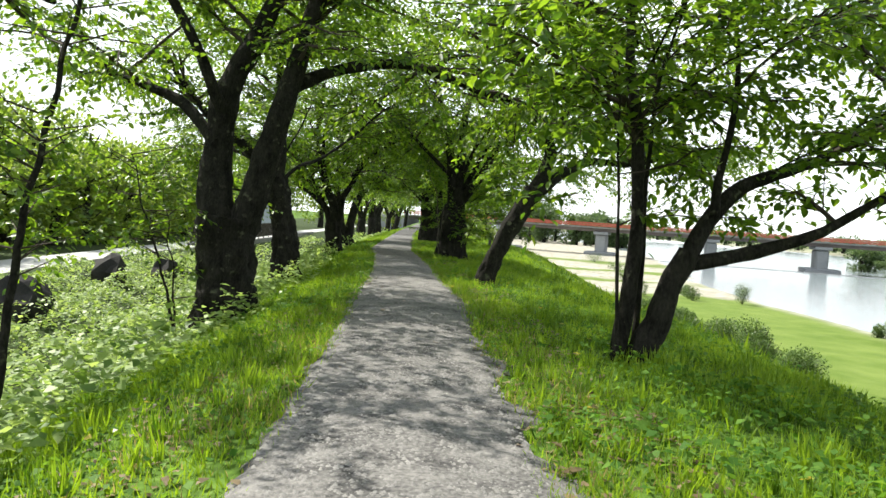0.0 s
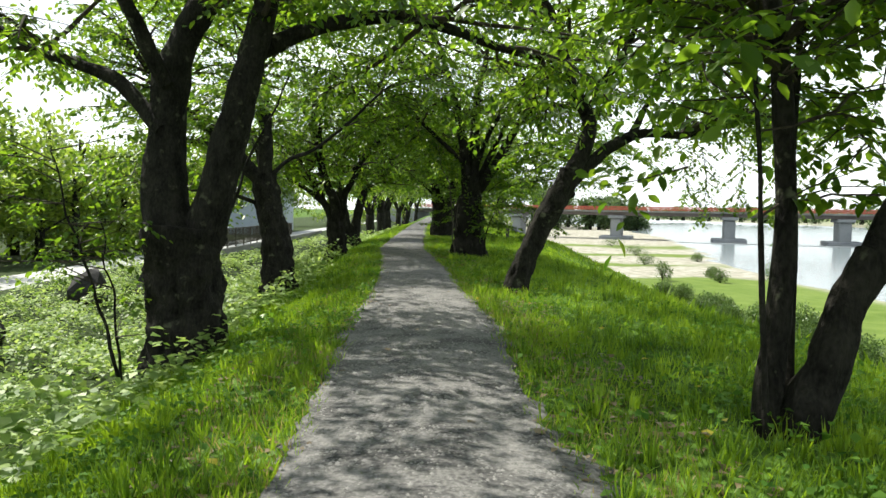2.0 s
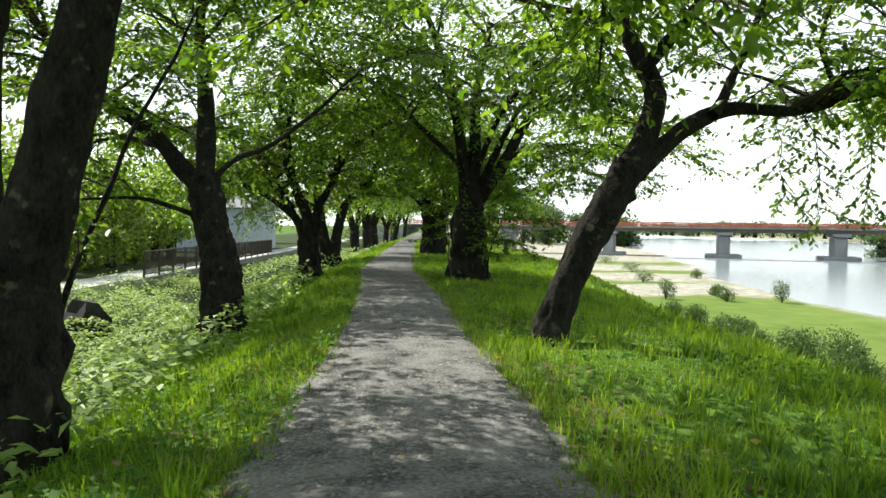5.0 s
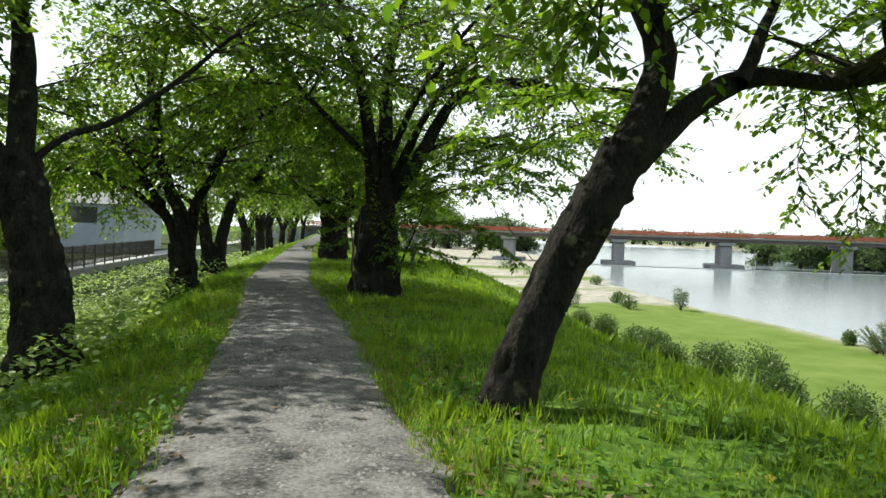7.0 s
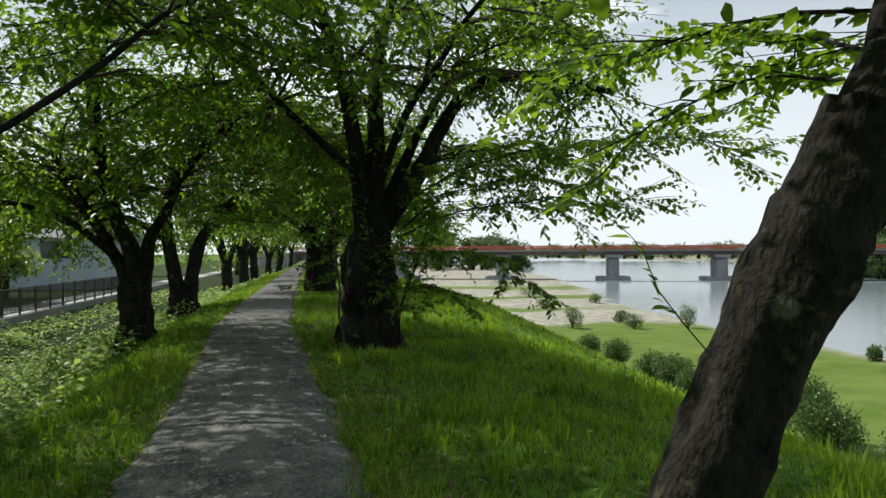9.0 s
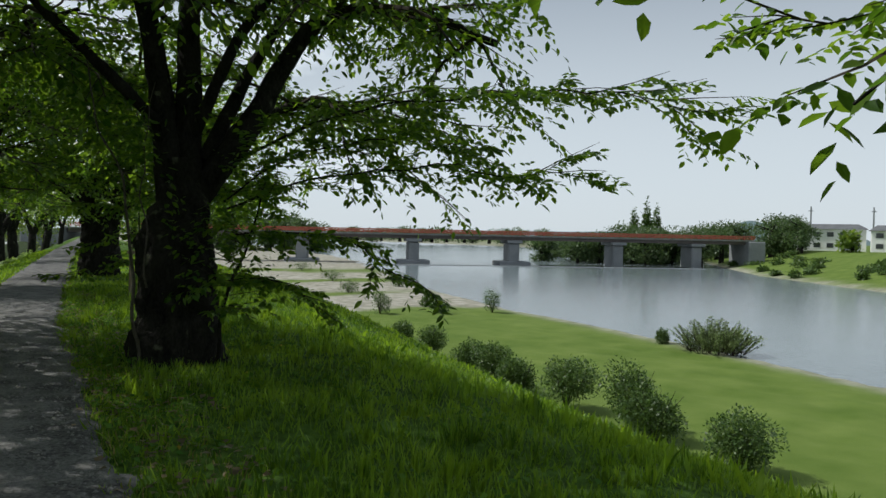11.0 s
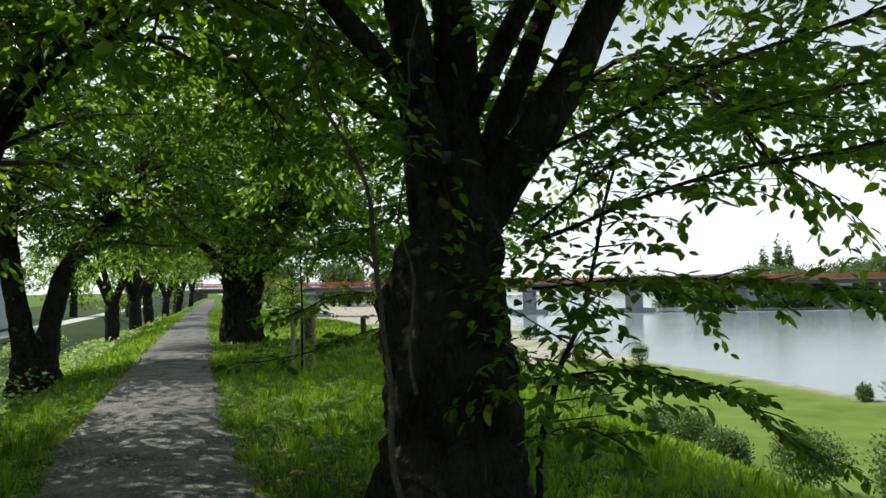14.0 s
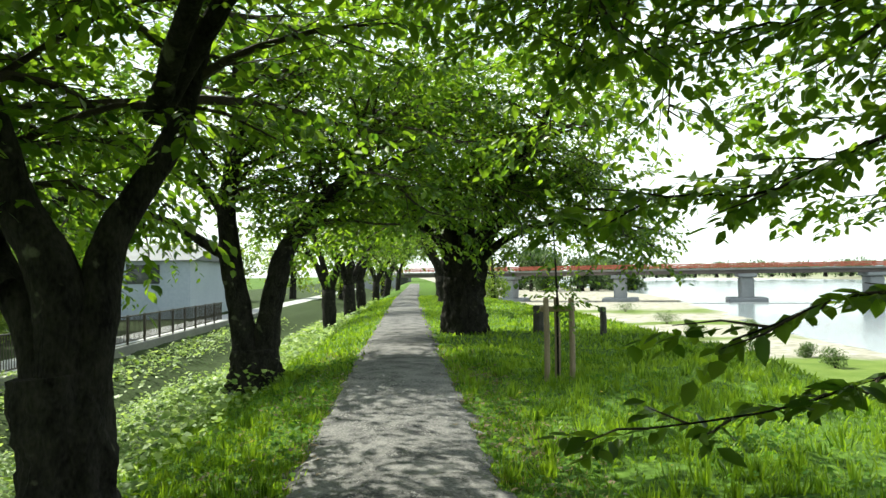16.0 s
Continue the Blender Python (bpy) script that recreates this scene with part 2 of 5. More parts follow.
def smooth_line(pts, radii, step=0.12):
    """Resamples a polyline with radii along a Catmull-Rom curve."""
    p = [np.array(q, float) for q in pts]
    p = [2 * p[0] - p[1]] + p + [2 * p[-1] - p[-2]]
    r = [radii[0]] + list(radii) + [radii[-1]]
    out, rad = [], []
    for i in range(1, len(p) - 2):
        n = max(2, int(np.linalg.norm(p[i + 1] - p[i]) / step))
        for k in range(n):
            s = k / n
            a = 0.5 * (2 * p[i] + (p[i + 1] - p[i - 1]) * s + (2 * p[i - 1] - 5 * p[i] + 4 * p[i + 1] - p[i + 2]) * s * s
                       + (3 * p[i] - p[i - 1] - 3 * p[i + 1] + p[i + 2]) * s ** 3)
            out.append(a)
            rad.append(r[i] + (r[i + 1] - r[i]) * s)
    out.append(p[-2])
    rad.append(r[-2])
    return np.array(out), np.array(rad)


def tube(pts, radii, sides=8, lump=0.0, verts=None, faces=None):
    """Rings along a line; lump: uneven bark as a share of the radius."""
    verts = [] if verts is None else verts
    faces = [] if faces is None else faces
    start = len(verts)
    pts = np.asarray(pts, float)
    t = np.gradient(pts, axis=0)
    t /= np.linalg.norm(t, axis=1)[:, None] + 1e-9
    side = np.cross(t[0], (0, 1, 0.01))
    if np.linalg.norm(side) < 0.1:
        side = np.cross(t[0], (1, 0, 0))
    for i in range(len(pts)):
        side = side - t[i] * side.dot(t[i])
        side /= np.linalg.norm(side) + 1e-9
        up = np.cross(t[i], side)
        for k in range(sides):
            a = 2 * math.pi * k / sides
            d = side * math.cos(a) + up * math.sin(a)
            r = radii[i]
            if lump:
                q = Vector(pts[i] + d * radii[i])
                r *= 1 + lump * (noise.noise(q * 1.5) * 0.7 + noise.noise(q * 4.5) * 0.5 + noise.noise(Vector((q.x * 11, q.y * 11, q.z * 3))) * 0.65 + noise.noise(Vector((q.x * 9, q.y * 9, q.z * 22))) * 0.28)
            verts.append(pts[i] + d * r)
    for i in range(len(pts) - 1):
        for k in range(sides):
            a, c = start + i * sides + k, start + i * sides + (k + 1) % sides
            faces.append((a, c, c + sides, a + sides))
    faces.append(tuple(start + (len(pts) - 1) * sides + k for k in range(sides)))
    return verts, faces


LEAF_SHAPE = np.array([(0, 0, 0), (0.32, 0.24, 0.05), (0.68, 0.2, 0.03), (1, 0, -0.06), (0.68, -0.2, 0.03), (0.32, -0.24, 0.05)])
LEAF_FACES = np.array([(0, 1, 2, 3), (0, 3, 4, 5)])
DIAMOND = np.array([(0, 0, 0), (0.45, 0.27, 0.06), (1, 0, -0.04), (0.45, -0.27, 0.06)])
DIAMOND_FACES = np.array([(0, 1, 2, 3)])
BLADE_SHAPE = np.array([(0, 0.5, 0), (0, -0.5, 0), (0.55, 0.36, 0.0), (0.55, -0.36, 0.0), (1, 0, 0)])


def instances_mesh(name, origin, ax, sd, size, shape, quads, tris=()):
    """One mesh of many small leaves: shape laid along ax with its side along sd."""
    nrm = np.cross(ax, sd)
    nrm /= np.linalg.norm(nrm, axis=1)[:, None] + 1e-9
    s = size[:, None, None] if size.ndim == 1 else size[:, None, :]
    loc = shape[None] * s
    v = origin[:, None] + loc[..., 0:1] * ax[:, None] + loc[..., 1:2] * sd[:, None] + loc[..., 2:3] * nrm[:, None]
    n, k = v.shape[:2]
    me = bpy.data.meshes.new(name)
    off = (np.arange(n) * k)[:, None, None]
    per = []
    for f in list(quads) + list(tris):
        per.append(np.array(f))
    flat = np.concatenate(per)
    lens = np.array([len(f) for f in per])
    idx = ((np.arange(n) * k)[:, None] + flat[None]).ravel()
    tot = np.tile(lens, n)
    start = np.concatenate([[0], np.cumsum(tot)[:-1]])
    me.vertices.add(n * k)
    me.vertices.foreach_set("co", v.reshape(-1).astype(np.float32))
    me.loops.add(len(idx))
    me.loops.foreach_set("vertex_index", idx.astype(np.int32))
    me.polygons.add(len(tot))
    me.polygons.foreach_set("loop_start", start.astype(np.int32))
    me.update(calc_edges=True)
    me.validate()
    return me


def unit(a):
    return a / (np.linalg.norm(a, axis=-1, keepdims=True) + 1e-9)


def leaves_on(name, p0, d0, length, spacing, size, rng, droop=0.5, shape=LEAF_SHAPE, quads=LEAF_FACES, keep=None):
    """Leaves set alternately along straight twigs (p0, d0, length)."""
    o, a, s, z = [], [], [], []
    n = np.maximum(2, (length / spacing).astype(int))
    rep = np.repeat(np.arange(len(p0)), n)
    k = np.concatenate([np.arange(q) for q in n])
    f = (k + 1) / n[rep]
    P, D = p0[rep], d0[rep]
    pos = P + D * (length[rep] * f)[:, None]
    pos[:, 2] -= 0.12 * length[rep] * f * f
    side = unit(np.cross(D, (0, 0, 1)) + rng.normal(0, 0.05, D.shape))
    sgn = np.where(k % 2 == 0, 1.0, -1.0)[:, None]
    ax = unit(D * 0.55 + side * sgn * 0.85 + rng.normal(0, 0.28, D.shape) + np.array((0, 0, -droop)))
    up = unit(np.array((0, 0, 1.0)) + rng.normal(0, 0.45, D.shape))
    sd = unit(np.cross(up, ax))
    sz = size * rng.uniform(0.6, 1.25, len(pos))
    if keep is not None:
        ok = keep(pos)
        pos, ax, sd, sz = pos[ok], ax[ok], sd[ok], sz[ok]
    return instances_mesh(name, pos, ax, sd, sz, shape, quads), len(pos)


# ---- lie of the land ----
CX = [-40, 0, 6, 15, 22, 27.5, 31, 40, 73, 130, 400]
CV = [0.9, 0.85, 0.83, 0.78, 0.58, 0.25, -0.02, -0.04, 0.2, 1.5, 6.0]


def path_mid(y):
    return np.interp(y, CX, CV)


def path_half(y):
    return 0.86 + 0.17 * np.exp(-((np.asarray(y, float) - 14.2) / 1.9) ** 2)


def near_shore(y):
    return np.interp(y, [-200, 0, 40, 60, 75, 100, 128, 215, 400], [20, 30, 34.5, 36.2, 36.5, 40, 49, 70, 90])


def far_shore(y):
    return np.interp(y, [-200, 0, 40, 85, 120, 196, 400], [50, 68, 84, 104, 123, 185, 330])


SECTION_X = [-400, -60, -16, -12.2, -10.6, -6.5, -4.6, -3.0, -1.8, -0.85, 0, 0.85, 2.5, 3.6, 4.6, 16.5, 20, 34]
SECTION_Z = [-1.4, -1.4, -1.4, -1.4, -1.75, -1.85, -1.45, -0.72, -0.2, -0.02, 0.0, -0.02, -0.03, -0.1, -0.32, -4.55, -4.8, -5.0]
WATER_Z = -5.1


def crest(y):
    """How much wider the level top is on the river side."""
    return np.interp(y, [12, 20, 28, 34, 40, 60, 75, 92], [0, 0.2, 0.5, 1.6, 3.5, 3.6, 2.0, 0])


def land(x, y):
    """Ground height at arrays of x, y."""
    x, y = np.asarray(x, float), np.asarray(y, float)
    u = x - path_mid(y)
    wide = crest(y)
    across = np.where((u > 2.5) & (u < 16.5), 2.5 + np.maximum(0, u - 2.5 - wide) * 14 / (14 - wide), u)
    z = np.interp(across, SECTION_X, SECTION_Z)
    ditch = np.clip((y - 36) / 4, 0, 1) * np.exp(-((u + 8.2) / 1.5) ** 2) * 0.7
    z = z - ditch
    ns, fs = near_shore(y), far_shore(y)
    z = np.where(u > 34, -5.0, z)
    bank_in = np.clip((x - ns) / 2.0, 0, 1)
    z = np.where(x > ns - 0.5, np.minimum(z, -5.0 - 0.9 * bank_in), z)
    out = x - fs
    far = -5.6 + np.clip((out + 1.5) / 3.0, 0, 1) * 0.9 + np.clip((out - 3) / 28, 0, 1) * 4.4
    z = np.where(out > -1.5, far, z)
    return z


def rough_land(x, y):
    x, y = np.asarray(x, float), np.asarray(y, float)
    u = x - path_mid(y)
    amp = np.clip((np.abs(u) - 0.8) / 1.0, 0, 1) * np.where((u < -12), 0.0, 1.0) * np.where(x > near_shore(y), 0.3, 1.0)
    w = 0.05 * np.sin(x * 1.9 + np.sin(y * 0.8) * 1.7) * np.cos(y * 1.3 + x * 0.4) + 0.03 * np.sin(x * 4.7 + y * 3.1) * np.cos(y * 5.3 - x * 2.2)
    return land(x, y) + amp * w


def build_ground():
    xs = np.unique(np.concatenate([np.linspace(-3000, -60, 14), np.linspace(-60, -14, 24), np.arange(-14, 9, 0.2), np.arange(9, 40, 0.7),
                                   np.arange(40, 260, 4.0), np.linspace(260, 3000, 14)]))
    ys = np.unique(np.concatenate([np.linspace(-3000, -30, 12), np.arange(-30, 0, 2.0), np.arange(0, 60, 0.25), np.arange(60, 130, 1.5),
                                   np.arange(130, 320, 5.0), np.linspace(320, 4000, 14)]))
    X, Y = np.meshgrid(xs, ys)
    Z = rough_land(X, Y)
    nx, ny = len(xs), len(ys)
    me = bpy.data.meshes.new("ground")
    v = np.stack([X, Y, Z], -1).reshape(-1, 3)
    i = (np.arange(ny - 1)[:, None] * nx + np.arange(nx - 1)[None]).ravel()
    f = np.stack([i, i + 1, i + 1 + nx, i + nx], -1)
    me.vertices.add(len(v))
    me.vertices.foreach_set("co", v.ravel().astype(np.float32))
    me.loops.add(f.size)
    me.loops.foreach_set("vertex_index", f.ravel().astype(np.int32))
    me.polygons.add(len(f))
    me.polygons.foreach_set("loop_start", (np.arange(len(f)) * 4).astype(np.int32))
    me.update(calc_edges=True)
    x, y = v[:, 0], v[:, 1]
    u = x - path_mid(y)
    ns, fs = near_shore(y), far_shore(y)
    wob = 1.5 * np.sin(y * 0.31 + x * 0.2) + 0.8 * np.sin(y * 0.9 - x * 0.5)
    meadow = np.clip((u - 15.5 + 0.4 * wob) / 2.0, 0, 1)
    sandy = np.clip((y - 76 + wob) / 1.5, 0, 1) * (u > 20) * (x < ns + 3)
    for y0, y1 in ((92, 98), (112, 121), (140, 152)):
        sandy *= 1 - np.clip((y - y0 + wob) / 1.5, 0, 1) * np.clip((y1 - y + wob) / 1.5, 0, 1)
    shore = np.exp(-((x - ns + 0.3) / 0.9) ** 2) * 0.8
    isle = ((x > ns) & (x < fs) & (y > 205)) * 1.0
    sandy = np.clip(np.maximum.reduce([sandy, shore, np.exp(-((x - fs) / 2.0) ** 2), isle]), 0, 1)
    soil = np.clip((-u - 3.0) / 1.5, 0, 1) * (u > -40)
    col = np.stack([meadow, sandy, soil, np.ones_like(x)], -1)
    at = me.attributes.new("cover", "FLOAT_COLOR", "POINT")
    at.data.foreach_set("color", col.ravel().astype(np.float32))
    ob = finish("ground", me, GROUND, smooth=True)
    tagged(ob, "grassy river embankment with meadow, sand bars and far bank", "ground", kind="structure")


build_ground()


def strip(name, material, label, x_lo, x_hi, ys, lift, n=8, wander=0.0, crown=0.0):
    verts, faces = [], []
    for j, y in enumerate(ys):
        lo, hi = x_lo(y), x_hi(y)
        for k in range(n + 1):
            s = k / n
            x = lo + (hi - lo) * s
            if wander and k in (0, n):
                x += wander * noise.noise(Vector((k * 9.1, y * 1.9, 0))) + wander * 0.6 * noise.noise(Vector((k * 5.1, y * 6.0, 3)))
            z = float(land(x, y)) + lift + crown * (1 - (2 * s - 1) ** 2) + 0.008 * noise.noise(Vector((x * 1.5, y * 1.5, 0)))
            if k in (0, n):
                z -= lift + 0.03
            verts.append((x, y, z))
    for j in range(len(ys) - 1):
        for k in range(n):
            a = j * (n + 1) + k
            faces.append((a, a + 1, a + n + 2, a + n + 1))
    ob = mesh_object(name, verts, faces, material, smooth=True)
    return tagged(ob, label, "path", kind="structure")


strip("path", GRAVEL, "grey gravel footpath along the embankment", lambda y: path_mid(y) - path_half(y), lambda y: path_mid(y) + path_half(y),
      np.concatenate([np.arange(-30, 0, 1.0), np.arange(0, 60, 0.12), np.arange(60, 160, 1.0)]), 0.035, n=14, wander=0.38, crown=0.02)
strip("road", ASPHALT, "pale asphalt lane behind the ditch", lambda y: path_mid(y) - 15.2, lambda y: path_mid(y) - 12.4,
      np.arange(-60, 200, 2.0), 0.04, n=4)
bm = bmesh.new()
bmesh.ops.create_grid(bm, x_segments=4, y_segments=4, size=1)
for q in bm.verts:
    q.co = Vector((1000 + q.co.x * 990, q.co.y * 3000, WATER_Z))
tagged(part("water", bm, WATER), "calm grey-blue river water", "river", kind="structure")


# ---- cherry trees ----
def clear_of_walk(p):
    """Keeps leaves out of the walker's way."""
    u = np.abs(p[:, 0] - 0.6)
    return (p[:, 2] > 0.12) & ~((u < 1.3) & (p[:, 2] < 2.3) & (p[:, 1] < 34)) & ~((u < 0.9) & (p[:, 2] < 2.6) & (p[:, 1] < 30))


def grow(limbs, rng, count, reach, flat, z_lo, begin=0.3):
    """Secondary and tertiary branches from the limbs: lists of curved lines, and the leaf twigs."""
    lines, tw_p, tw_d, tw_l = [], [], [], []
    lens = np.array([np.linalg.norm(np.diff(p, axis=0), axis=1).sum() for p, r in limbs])
    for i in range(count):
        li = rng.choice(len(limbs), p=lens / lens.sum())
        p, r = limbs[li]
        s = rng.uniform(begin, 1.0) ** 0.7
        k = min(len(p) - 2, int(s * (len(p) - 1)))
        d = unit(p[k + 1] - p[k])
        a = rng.uniform(0, 2 * math.pi)
        out = np.array((math.cos(a), math.sin(a), rng.uniform(-0.15, 0.75) * (1 - flat)))
        d = unit(d * 0.5 + out * 1.0)
        length = reach * rng.uniform(0.55, 1.15)
        n = 6
        q = p[k].copy()
        pts = [q.copy()]
        for j in range(n):
            d = unit(d + rng.normal(0, 0.16, 3) + np.array((0, 0, -0.10)))
            q = q + d * length / n
            if q[2] < z_lo:
                d[2] = abs(d[2]) * 0.5
                q[2] = z_lo + rng.uniform(0, 0.3)
            pts.append(q.copy())
        pts = np.array(pts)
        lines.append((pts, np.linspace(min(0.045, r[k] * 0.6), 0.008, n + 1), 5))
        for m in range(2, n + 1):
            seg = pts[m] - pts[m - 1]
            tw_p.append(pts[m - 1])
            tw_d.append(unit(seg))
            tw_l.append(np.linalg.norm(seg))
        for j in range(rng.integers(9, 13)):
            m = rng.integers(1, n + 1)
            dd = unit(pts[m] - pts[m - 1])
            sd = unit(np.cross(dd, (0, 0, 1))) * (1 if j % 2 else -1)
            dd = unit(dd * 0.7 + sd * rng.uniform(0.4, 1.0) + rng.normal(0, 0.22, 3) + np.array((0, 0, -0.08)))
            ln = rng.uniform(0.5, 1.1) * min(1.2, reach / 2.6)
            t0 = pts[m] - (pts[m] - pts[m - 1]) * rng.uniform(0, 1)
            t1 = t0 + dd * ln
            lines.append((np.array([t0, (t0 + t1) / 2 + rng.normal(0, 0.02, 3), t1]), np.array([0.009, 0.006, 0.003]), 3))
            tw_p.append(t0)
            tw_d.append(dd)
            tw_l.append(ln)
            for e in range(rng.integers(2, 4)):
                f = rng.uniform(0.25, 0.95)
                d3 = unit(dd + rng.normal(0, 0.55, 3) + np.array((0, 0, -0.18)))
                tw_p.append(t0 + dd * ln * f)
                tw_d.append(d3)
                tw_l.append(rng.uniform(0.22, 0.5))
    return lines, np.array(tw_p), np.array(tw_d), np.array(tw_l)


def off_the_walk(p):
    return (p[:, 2] > 0.3) & ~((np.abs(p[:, 0] - 0.6) < 1.3) & (p[:, 2] < 2.3) & (p[:, 1] < 27.2))


def row_spray(lp, rng, step, length):
    """Flat side twigs set alternately along a low branch, with leaves in rows."""
    lines, P, D, L = [], [], [], []
    seg = np.diff(lp, axis=0)
    ln = np.linalg.norm(seg, axis=1)
    for i in range(len(seg)):
        P.append(lp[i])
        D.append(unit(seg[i]))
        L.append(ln[i])
    cum = np.concatenate([[0], np.cumsum(ln)])
    s, sgn = 0.1 * cum[-1], 1.0
    while s < cum[-1]:
        i = min(len(seg) - 1, int(np.searchsorted(cum, s)) - 1)
        p = lp[i] + seg[i] * (s - cum[i]) / ln[i]
        d = unit(seg[i])
        d2 = unit(d * 0.7 + unit(np.cross(d, (0, 0, 1))) * sgn * rng.uniform(0.5, 1.0) + rng.normal(0, 0.12, 3) + np.array((0, 0, rng.uniform(-0.25, 0.25))))
        q = length * rng.uniform(0.45, 1.15)
        e = p + d2 * q
        lines.append((np.array([p, (p + e) / 2 + rng.normal(0, 0.015, 3), e]), np.array([0.007, 0.005, 0.002]), 3))
        P.append(p)
        D.append(d2)
        L.append(q)
        for k in range(rng.integers(1, 4)):
            d3 = unit(d2 + rng.normal(0, 0.4, 3) * (1, 1, 0.5) + np.array((0, 0, -0.1)))
            P.append(p + d2 * q * rng.uniform(0.3, 0.9))
            D.append(d3)
            L.append(q * rng.uniform(0.35, 0.7))
        s += step * rng.uniform(0.6, 1.4)
        sgn = -sgn
    return lines, np.array(P), np.array(D), np.array(L)


def cherry_tree(base, trunk, limbs, label, seed, count=42, reach=2.5, flat=0.35, z_lo=1.7, spacing=0.082, leaf=0.125, detail=True, sprays=(), floor=0.0, shade_cap=None):
    """trunk and limbs: lists of (x, y, z, radius) in metres; the crown grows from the limbs, with optional shade leaves
    added above.
    """
    rng = np.random.default_rng(seed)
    t = empty_at("cherry_tree", *base, label, "tree", "cherry trees along the path")
    sides = 56 if detail else 12
    tp, tr = smooth_line([q[:3] for q in trunk], [q[3] for q in trunk], 0.05 if detail else 0.3)
    v, f = tube(tp, tr, sides, 0.27)
    mesh_object("trunk", v, f, BARK, t, True)
    made = []
    for lb in limbs:
        lp, lr = smooth_line([q[:3] for q in lb], [q[3] for q in lb], 0.14 if detail else 0.4)
        wob = np.array([[noise.noise(Vector(p * 1.3)) * 0.07, noise.noise(Vector(p * 1.3 + 7)) * 0.07, noise.noise(Vector(p * 1.3 + 13)) * 0.05] for p in lp])
        lp = lp + wob * np.linspace(0, 1, len(lp))[:, None]
        v, f = tube(lp, lr, 16 if detail else 6, 0.22)
        mesh_object("limb", v, f, BARK, t, True)
        made.append((lp, lr))
    lines, P, D, L = grow(made, rng, count, reach, flat, z_lo)
    if floor:
        ok = P[:, 2] + np.minimum(0, D[:, 2]) * L > floor
        P, D, L = P[ok], D[ok], L[ok]
        lines = [q for q in lines if q[0][:, 2].min() > floor]
    SP, SD, SL = [], [], []
    for pts, r0, num, rch in sprays:
        lp, lr = smooth_line(pts, np.linspace(r0 * 0.65, 0.004 if num else 0.0012, len(pts)), 0.16)
        lp = lp + np.array([[noise.noise(Vector(p * 2.1)), noise.noise(Vector(p * 2.1 + 5)), noise.noise(Vector(p * 2.3 + 9))] for p in lp]) * (0.13 if num else 0.02) * np.linspace(0, 1, len(lp))[:, None]
        v, f = tube(lp, lr, 7, 0.1)
        mesh_object("limb", v, f, BARK, t, True)
        if num == 0:
            lp = lp[1:]
            seg = np.diff(lp, axis=0)
            me, k = leaves_on("shoot_leaves", lp[:-1], unit(seg), np.linalg.norm(seg, axis=1), 0.03, 0.085, rng, droop=0.3)
            finish("shoot_leaves", me, LEAF, t)
            continue
        l2, P2, D2, L2 = row_spray(lp, rng, num, rch)
        lines = lines + l2
        SP.append(P2), SD.append(D2), SL.append(L2)
    v, f = [], []
    for pts, rad, sd in lines:
        if ((pts[:, 2] < 2.6) & (np.abs(pts[:, 0] - 0.6) < 1.35) & (pts[:, 1] < 27.2)).any():
            continue
        tube(pts, rad, sd, 0.0, v, f)
    tagged(mesh_object("branchwork", v, f, TWIG, t), kind="stuff")
    me, n = leaves_on("crown", P, D, L, spacing, leaf, rng, keep=clear_of_walk,
                      shape=LEAF_SHAPE if detail else DIAMOND, quads=LEAF_FACES if detail else DIAMOND_FACES)
    finish("crown", me, LEAF, t)
    if SP:
        me, k = leaves_on("low_foliage", np.concatenate(SP), np.concatenate(SD), np.concatenate(SL), 0.038, leaf * 0.8, rng, droop=0.3, keep=off_the_walk)
        finish("low_foliage", me, LEAF, t)
        n += k
    # leaf clusters added overhead, mostly out of view, to block sun and sky
    if shade_cap:
        hx, hy, hz, hr, hn, hs = shade_cap
        m = max(6, hn // 24)
        q = np.sqrt(rng.uniform(0, 1, m)) * hr
        a = rng.uniform(0, 2 * math.pi, m)
        mid = np.stack([hx + q * np.cos(a), hy + q * np.sin(a), hz + rng.normal(0, 0.4, m) - 0.06 * q * q], -1)
        o = mid[rng.integers(0, m, hn)] + rng.normal(0, 1, (hn, 3)) * (0.25, 0.25, 0.15)
        b = rng.uniform(0, 2 * math.pi, hn)
        ax = unit(np.stack([np.cos(b), np.sin(b), rng.normal(-0.2, 0.3, hn)], -1))
        sd = unit(np.cross(unit(np.array((0, 0, 1.0)) + rng.normal(0, 0.35, (hn, 3))), ax))
        finish("shade_leaves", instances_mesh("shade_leaves", o, ax, sd, hs * rng.uniform(0.7, 1.3, hn), DIAMOND, DIAMOND_FACES), LEAF, t)
        n += hn
    return t, n


def limb(y, pts, r0, r1, toward=0.0):
    """A limb from (x, z) pairs in the plane y that leans along the path by toward."""
    n = len(pts)
    return [(x, y + toward * i / (n - 1), z, r0 + (r1 - r0) * i / (n - 1)) for i, (x, z) in enumerate(pts)]


LEAVES = 0
TREES = []
